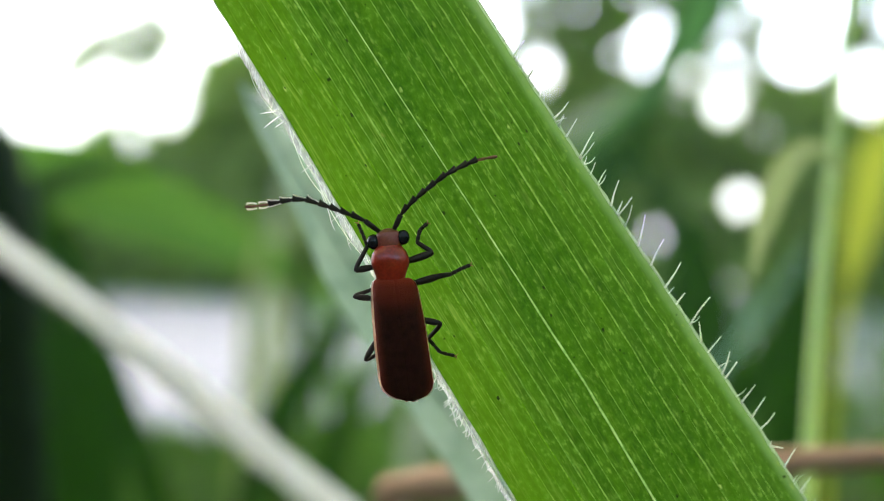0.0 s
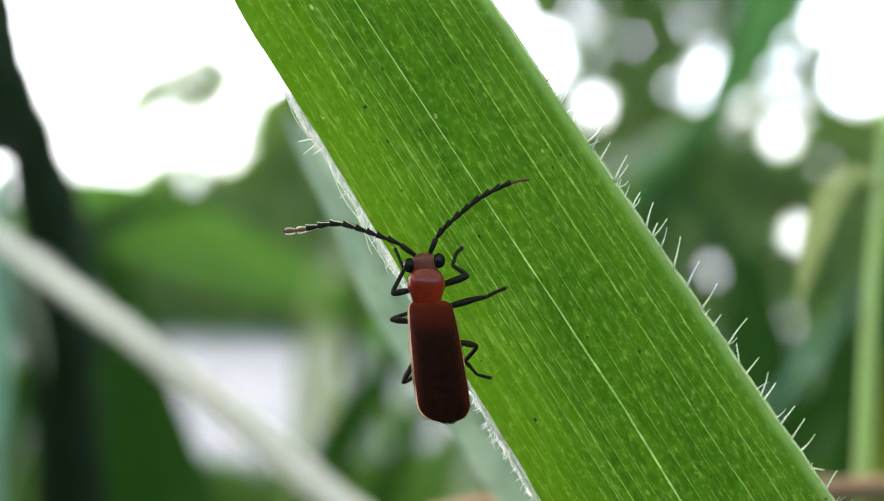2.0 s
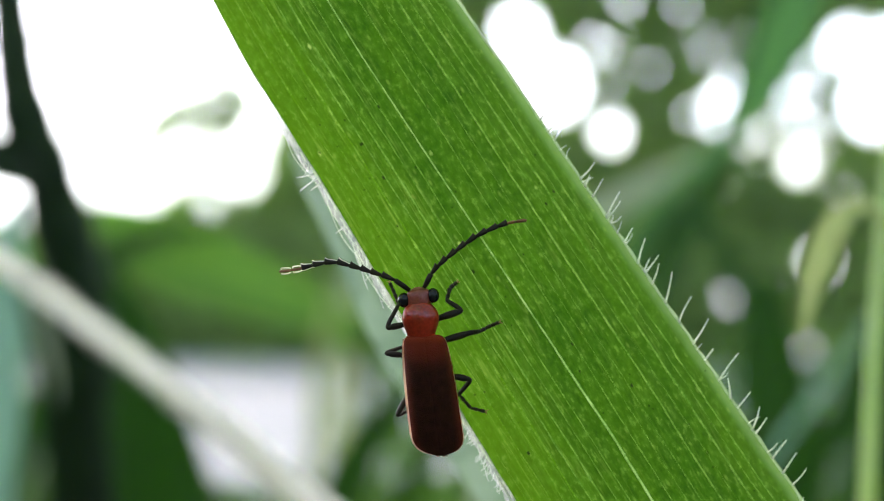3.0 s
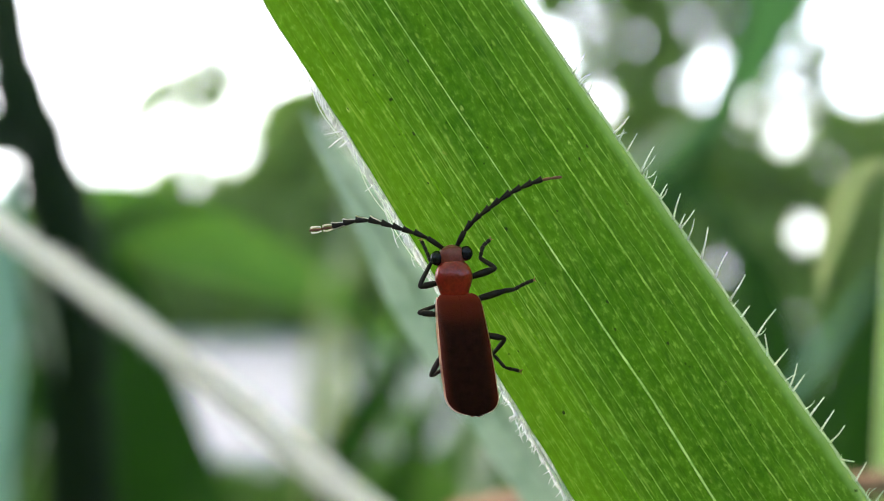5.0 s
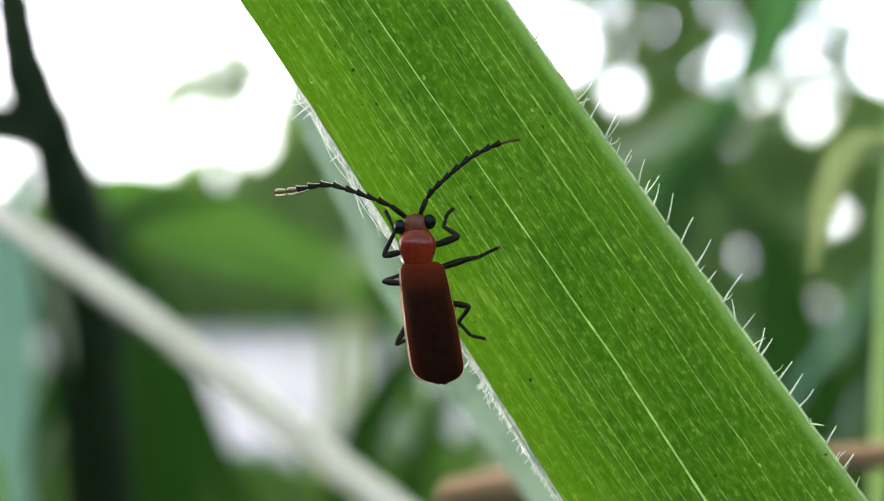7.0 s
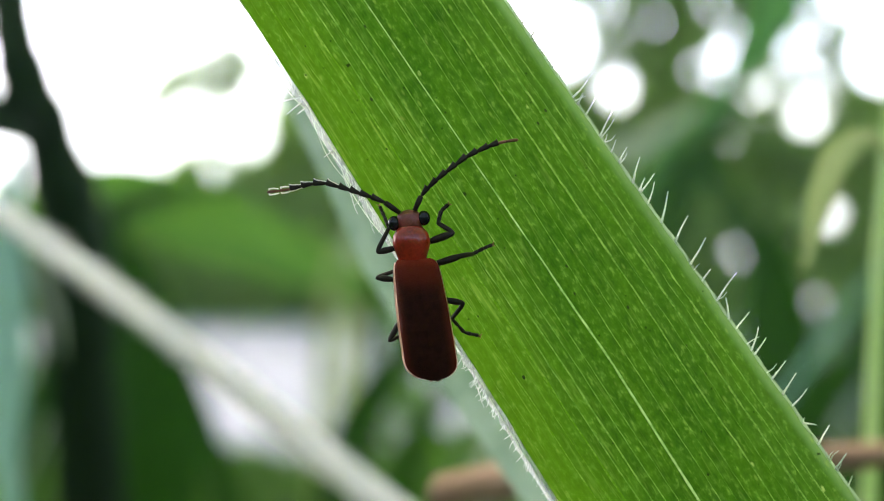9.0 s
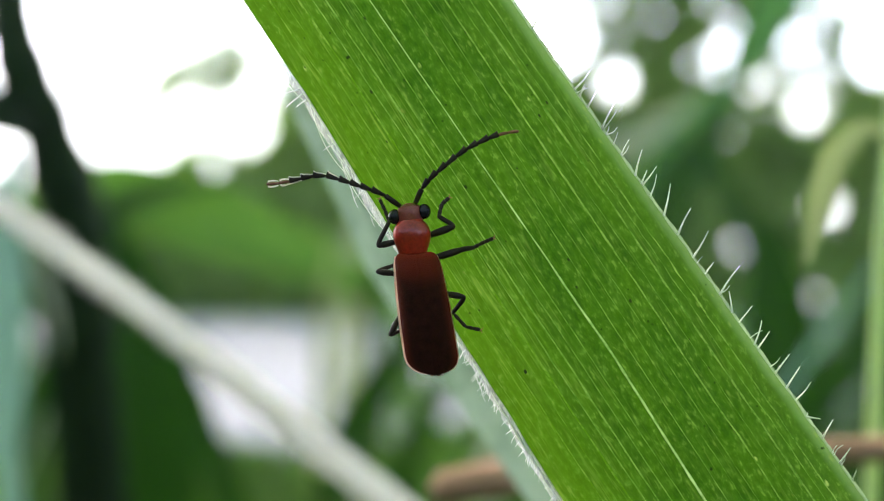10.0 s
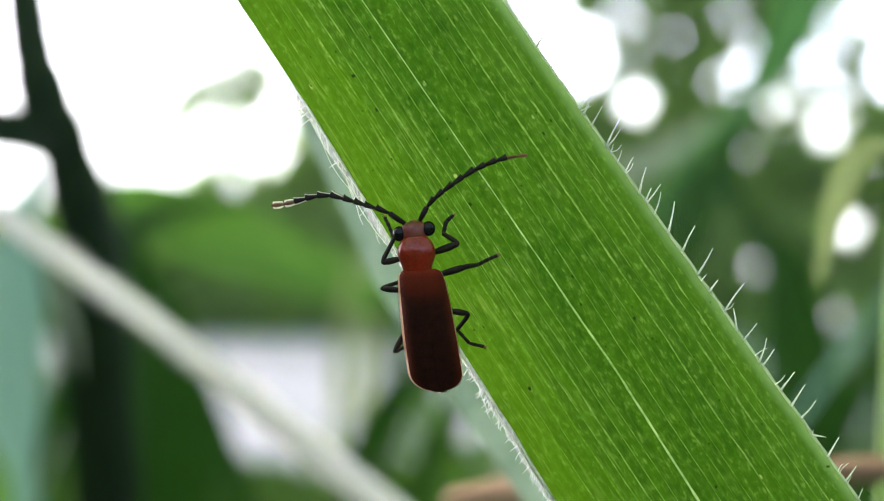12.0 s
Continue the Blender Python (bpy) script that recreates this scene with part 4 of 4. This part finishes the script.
# ---- undergrowth and shrubs ----
def low_grass():
    rng = random.Random(21)
    points, faces = [], []
    made = 0
    while made < 5200:
        x, y = rng.uniform(-2.6, 2.6), rng.uniform(-1.6, 1.62)
        if math.hypot(x, y - 0.2) < 0.42 or (y > 0 and -0.02 - 0.065 * y < x + 0.135 * y < 0.02 + 0.047 * y):
            continue
        tall = rng.uniform(0.16, 0.30) * (1.0 if x < 0 else 1.08)
        if y > 0.42 and abs(x + 0.039 * y) < 0.017 * y and rng.random() < 0.65:
            tall = min(tall, 0.29 - 0.19 * y)
        if tall < 0.02:
            continue
        lean = Vector((rng.gauss(0, 0.28), rng.gauss(0, 0.12), 1)).normalized()
        foot = Vector((x, y, -0.01))
        line = [foot, foot + lean * (tall * 0.5), foot + lean * tall + Vector((rng.gauss(0, 0.04), 0, -0.02))]
        if y > 0 and -0.06 * y < line[2].x + 0.135 * y < 0.045 * y:
            continue
        w = rng.uniform(0.006, 0.016)
        p, f = ribbon(line, [w * 0.7, w, w * 0.1], (rng.gauss(0, 0.5), -1, 0.2), 0.3, 6)
        n = len(points)
        points += p
        faces += [tuple(i + n for i in q) for q in f]
        made += 1
    for _ in range(12000):
        x, y = rng.uniform(-3.6, 3.6), rng.uniform(-3.2, 1.25)
        if y > 0.4 and abs(x + 0.135 * y) < 0.35:
            continue
        foot = Vector((x, y, -0.012))
        tall = rng.uniform(0.03, 0.09)
        line = [foot, foot + Vector((rng.gauss(0, 0.01), 0, tall * 0.6)), foot + Vector((rng.gauss(0, 0.03), rng.gauss(0, 0.03), tall))]
        p, f = ribbon(line, [0.009, 0.010, 0.001], (rng.gauss(0, 0.8), -1, 0.3), 0.3, 4)
        n = len(points)
        points += p
        faces += [tuple(i + n for i in q) for q in f]
    for _ in range(2600):
        y = rng.uniform(0.5, 1.55)
        foot = Vector((-0.135 * y + rng.uniform(-0.3, 0.3), y, -0.01))
        tall = rng.uniform(0.025, 0.06)
        line = [foot, foot + Vector((rng.gauss(0, 0.01), 0, tall * 0.6)), foot + Vector((rng.gauss(0, 0.03), rng.gauss(0, 0.02), tall))]
        p, f = ribbon(line, [0.009, 0.010, 0.001], (rng.gauss(0, 0.6), -1, 0.3), 0.3, 4)
        n = len(points)
        points += p
        faces += [tuple(i + n for i in q) for q in f]
    tagged(part("grass", (points, faces), M_GRASS), "thick green undergrowth of fine grass blades", "grass", kind="stuff")


# the leafy spray that stands up into the open sky: its upper outline at even steps, and the holes in it
SPRAY_TOP = [0.74, 0.88, 0.94, 0.95, 0.97, 1.01, 1.04, 1.01, 0.95, 0.89, 0.83]
SPRAY_HOLES = [(-0.845, 0.72, 0.055), (-0.575, 0.79, 0.050), (-0.62, 0.655, 0.045), (-0.70, 0.675, 0.032), (-0.672, 0.735, 0.028)]
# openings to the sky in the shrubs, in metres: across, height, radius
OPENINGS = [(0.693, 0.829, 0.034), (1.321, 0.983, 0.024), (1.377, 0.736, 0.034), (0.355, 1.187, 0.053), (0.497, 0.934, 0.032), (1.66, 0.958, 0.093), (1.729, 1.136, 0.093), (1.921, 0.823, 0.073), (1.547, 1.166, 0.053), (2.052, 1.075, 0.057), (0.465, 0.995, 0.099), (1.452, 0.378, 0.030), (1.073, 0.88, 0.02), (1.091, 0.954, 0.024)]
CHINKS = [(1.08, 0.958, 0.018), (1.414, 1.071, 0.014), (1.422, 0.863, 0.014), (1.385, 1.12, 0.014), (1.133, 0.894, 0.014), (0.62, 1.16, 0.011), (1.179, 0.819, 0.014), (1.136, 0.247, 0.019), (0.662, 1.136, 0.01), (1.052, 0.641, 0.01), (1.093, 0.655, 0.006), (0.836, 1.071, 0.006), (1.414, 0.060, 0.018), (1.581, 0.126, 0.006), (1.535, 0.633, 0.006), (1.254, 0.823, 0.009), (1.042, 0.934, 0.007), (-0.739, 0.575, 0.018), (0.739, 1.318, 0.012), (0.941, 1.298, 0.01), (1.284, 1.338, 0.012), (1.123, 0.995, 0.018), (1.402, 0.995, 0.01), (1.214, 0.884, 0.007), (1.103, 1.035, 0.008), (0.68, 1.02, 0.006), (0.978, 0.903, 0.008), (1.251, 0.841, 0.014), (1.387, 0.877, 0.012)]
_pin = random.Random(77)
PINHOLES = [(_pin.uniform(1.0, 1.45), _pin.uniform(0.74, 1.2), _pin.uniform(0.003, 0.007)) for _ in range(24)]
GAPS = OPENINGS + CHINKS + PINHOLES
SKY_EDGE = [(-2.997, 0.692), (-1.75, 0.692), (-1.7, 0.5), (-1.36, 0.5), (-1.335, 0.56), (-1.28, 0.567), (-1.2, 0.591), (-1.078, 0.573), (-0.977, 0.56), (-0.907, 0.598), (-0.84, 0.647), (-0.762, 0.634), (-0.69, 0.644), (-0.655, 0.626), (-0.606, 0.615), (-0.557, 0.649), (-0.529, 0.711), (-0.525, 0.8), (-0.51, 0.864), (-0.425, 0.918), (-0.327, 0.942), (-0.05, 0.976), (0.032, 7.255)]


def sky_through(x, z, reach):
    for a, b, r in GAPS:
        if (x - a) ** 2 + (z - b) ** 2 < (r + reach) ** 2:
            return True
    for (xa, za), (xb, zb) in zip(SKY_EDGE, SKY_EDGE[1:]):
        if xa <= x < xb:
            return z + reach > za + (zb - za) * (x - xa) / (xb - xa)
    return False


def leaf_shape(centre, length, width, rng):
    """A small folded leaf with a pointed tip."""
    turn = Euler((rng.gauss(0, 0.5), rng.uniform(0, 6.28), rng.gauss(0, 0.5))).to_matrix()
    flat = ((0, 0, -0.5), (0.5, 0.12, -0.1), (0.32, 0.08, 0.25), (0, 0, 0.5), (-0.32, 0.08, 0.25), (-0.5, 0.12, -0.1))
    return [centre + turn @ Vector((a * width, b * width, c * length)) for a, b, c in flat], [(0, 1, 2, 3), (0, 3, 4, 5)]


def shrubs():
    rng = random.Random(8)
    stems = [-2.3, -1.55, -0.75, 0.05, 0.8, 1.6, 2.4]
    crowns = [([], []) for _ in stems]
    for _ in range(46000):
        x, z = rng.uniform(-2.9, 2.9), rng.uniform(0.0, 1.9) ** 1.0
        y = rng.uniform(4.22, 4.6)
        top = 1.75 + 0.3 * noise.noise((x * 1.3, 0, 0))
        length = rng.uniform(0.06, 0.13)
        if z > top:
            continue
        flat = x * 4.35 / y, 0.3 + (z - 0.3) * 4.35 / y
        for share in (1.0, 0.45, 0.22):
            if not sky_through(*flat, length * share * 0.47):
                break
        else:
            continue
        length *= share
        k = min(range(len(stems)), key=lambda i: abs(stems[i] - x + 0.2 * math.sin(z * 7 + i)))
        p, f = leaf_shape(Vector((x, y, z)), length, length * rng.uniform(0.38, 0.55), rng)
        n = len(crowns[k][0])
        crowns[k][0].extend(p)
        crowns[k][1].extend([tuple(i + n for i in q) for q in f])
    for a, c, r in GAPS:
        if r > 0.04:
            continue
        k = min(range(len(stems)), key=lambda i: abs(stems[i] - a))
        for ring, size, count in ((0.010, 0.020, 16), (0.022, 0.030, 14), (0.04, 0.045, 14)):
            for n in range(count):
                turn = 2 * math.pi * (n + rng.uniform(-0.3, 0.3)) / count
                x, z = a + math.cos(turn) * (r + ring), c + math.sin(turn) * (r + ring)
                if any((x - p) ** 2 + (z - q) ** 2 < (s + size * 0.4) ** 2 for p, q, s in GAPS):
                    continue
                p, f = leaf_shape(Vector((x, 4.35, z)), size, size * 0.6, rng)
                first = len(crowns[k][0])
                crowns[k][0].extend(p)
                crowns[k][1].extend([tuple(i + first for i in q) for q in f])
    for x, crown in zip(stems, crowns):
        shrub = thing("shrub", (x, 4.45, 0), "leafy dark green shrub with sky showing through its gaps", "shrub", "shrubs beyond the yard")

        def hung(name, shape, material):
            return part(name, ([Vector(p) - Vector((x, 4.45, 0)) for p in shape[0]], shape[1]), material, shrub)

        hung("trunk", tube([(x, 4.45, -0.02), (x + rng.gauss(0, 0.02), 4.45, 0.2), (x + rng.gauss(0, 0.05), 4.46, 0.42)], [0.03, 0.024, 0.014], 8, 12), M_BARK)
        for _ in range(4):
            z = rng.uniform(0.05, 0.2)
            hung("limb", tube([(x, 4.45, z), (x + rng.gauss(0, 0.12), 4.46, z + 0.12), (x + rng.gauss(0, 0.25), 4.47, z + 0.2)], [0.014, 0.009, 0.003], 6, 8), M_BARK)
        if abs(x + 0.75) < 0.01:
            hung("limb", tube([(-0.80, 4.4, 0.45), (-0.78, 4.4, 0.70), (-0.70, 4.4, 0.92)], [0.003, 0.002, 0.001], 5, 10), M_BARK)
            for _ in range(1200):
                a, c, long = rng.uniform(-1.02, -0.48), rng.uniform(0.6, 1.05), rng.uniform(0.035, 0.07)
                top = blend(SPRAY_TOP, (a + 1.02) / 0.54)
                low = 0.73 if a < -0.80 else 0.61
                if not low < c < top or any((a - p) ** 2 + (c - q) ** 2 < (r + long * 0.3) ** 2 for p, q, r in SPRAY_HOLES):
                    continue
                p, f = leaf_shape(Vector((a, 4.4 + rng.gauss(0, 0.03), c)), long, long * 0.5, rng)
                crown[1].extend([tuple(i + len(crown[0]) for i in q) for q in f])
                crown[0].extend(p)
        tagged(hung("crown", crown, M_CROWN), kind="stuff")


OPEN_TURN, OPEN_UP = 75, 22      # the added hedge lets light in to one side and overhead, in degrees


def light_block_hedge():
    """Unseen foliage added round the back of the viewer to hold light off."""
    rng = random.Random(5)
    points, faces = [], []
    while len(faces) < 44000:
        way = Vector((rng.gauss(0, 1), rng.gauss(0, 1), abs(rng.gauss(0, 1)))).normalized()
        up, turn = math.degrees(math.asin(way.z)), abs(math.degrees(math.atan2(way.x, way.y)))
        if turn < OPEN_TURN + 8 * noise.noise(way * 4) or up > OPEN_UP + 8 * noise.noise(way * 5):
            continue
        length = rng.uniform(0.08, 0.15)
        p, f = leaf_shape(Vector((way.x * 1.5, way.y * 1.5, way.z * 1.9)) * rng.uniform(0.9, 1.1), length, length * 0.5, rng)
        n = len(points)
        points += p
        faces += [tuple(i + n for i in q) for q in f]
    tagged(part("hedge", (points, faces), M_CROWN), "unseen dense dark green foliage added round the clearing to block light", "hedge", kind="stuff")


def trees():
    """Unseen trees added to dim the clearing; crowns pass a quarter of the sky."""
    rng = random.Random(12)
    feet = [(-4.2, -2.4), (3.9, -2.8), (0.4, -5.2), (-5.6, 4.6), (5.8, 4.2)]
    crowns = [([], []) for _ in feet]
    for _ in range(CANOPY_LEAVES):
        x, y = rng.uniform(-7.5, 7.5), rng.uniform(-6.5, 7.5)
        k = min(range(len(feet)), key=lambda i: math.hypot(feet[i][0] - x, feet[i][1] - y))
        length = rng.uniform(0.22, 0.36)
        p, f = leaf_shape(Vector((x, y, rng.uniform(3.2, 4.2))), length, length * rng.uniform(0.4, 0.55), rng)
        tip = Matrix.Rotation(rng.uniform(1.0, 1.9), 3, "X")
        middle = Vector((x, y, p[0].z))
        p = [middle + tip @ (q - middle) for q in p]
        n = len(crowns[k][0])
        crowns[k][0].extend(p)
        crowns[k][1].extend([tuple(i + n for i in q) for q in f])
    for (x, y), crown in zip(feet, crowns):
        base = Vector((x, y, 0))
        tree = thing("tree", base, "unseen tall tree added to dim the clearing with its leafy crown", "tree", "trees over the clearing")
        part("trunk", tube([(0, 0, -0.05), (0.05, 0.02, 1.2), (0.0, 0.08, 2.4), (0.1, 0.1, 3.4)], [0.16, 0.12, 0.10, 0.05], 12, 20, wobble=0.06), M_BARK, tree)
        for _ in range(6):
            a, reach = rng.uniform(0, 6.28), rng.uniform(1.4, 2.6)
            part("limb", tube([(0, 0.05, 2.2), (math.cos(a) * reach * 0.5, math.sin(a) * reach * 0.5, 3.1), (math.cos(a) * reach, math.sin(a) * reach, 3.7)], [0.06, 0.04, 0.012], 7, 12), M_BARK, tree)
        tagged(part("crown", ([q - base for q in crown[0]], crown[1]), M_CROWN, tree), kind="stuff")


CANOPY_LEAVES = 17000
ground_sheet()
haze_glow_wall()
sharp_leaf()
BEETLE, FEELER_LEFT, FEELER_RIGHT = beetle()
near_plants()
low_grass()
shrubs()
light_block_hedge()
trees()


# ---- what moves ----
def motions():
    """The feelers sway a little: seconds, degrees of the one over the edge, degrees of the other."""
    sway = [(0, 0, 0), (0.5, -0.9, -0.3), (1, -1.0, -0.1), (1.5, 0, -0.1), (2, -0.2, 0.6), (2.5, 0.2, -0.7), (3, 2.0, -2.2), (3.2, 2.0, -2.3),
            (4.8, 1.6, -1.9), (5, 2.2, -2.9), (5.5, 1.8, -1.8), (6, 0.3, -2.1), (6.5, -1.4, -1.0), (7, -1.6, 0), (7.2, -2.0, -0.3), (9, 0.3, -2.2), (9.5, 0.3, -2.0),
            (10, -0.2, -1.6), (10.5, 0.4, -3.7), (11, 0.1, -2.7), (11.5, 1.5, -4.2), (12, 1.6, -5.2)]
    for feeler, column in ((FEELER_LEFT, 1), (FEELER_RIGHT, 2)):
        walk(feeler, [(row[0], pose(*feeler_root(feeler), 0, -row[column], 0)) for row in sway])


def feeler_root(feeler):
    return FEELER_ROOTS[feeler.name]


FEELER_ROOTS = {f.name: tuple(f.location) for f in (FEELER_LEFT, FEELER_RIGHT)}
motions()
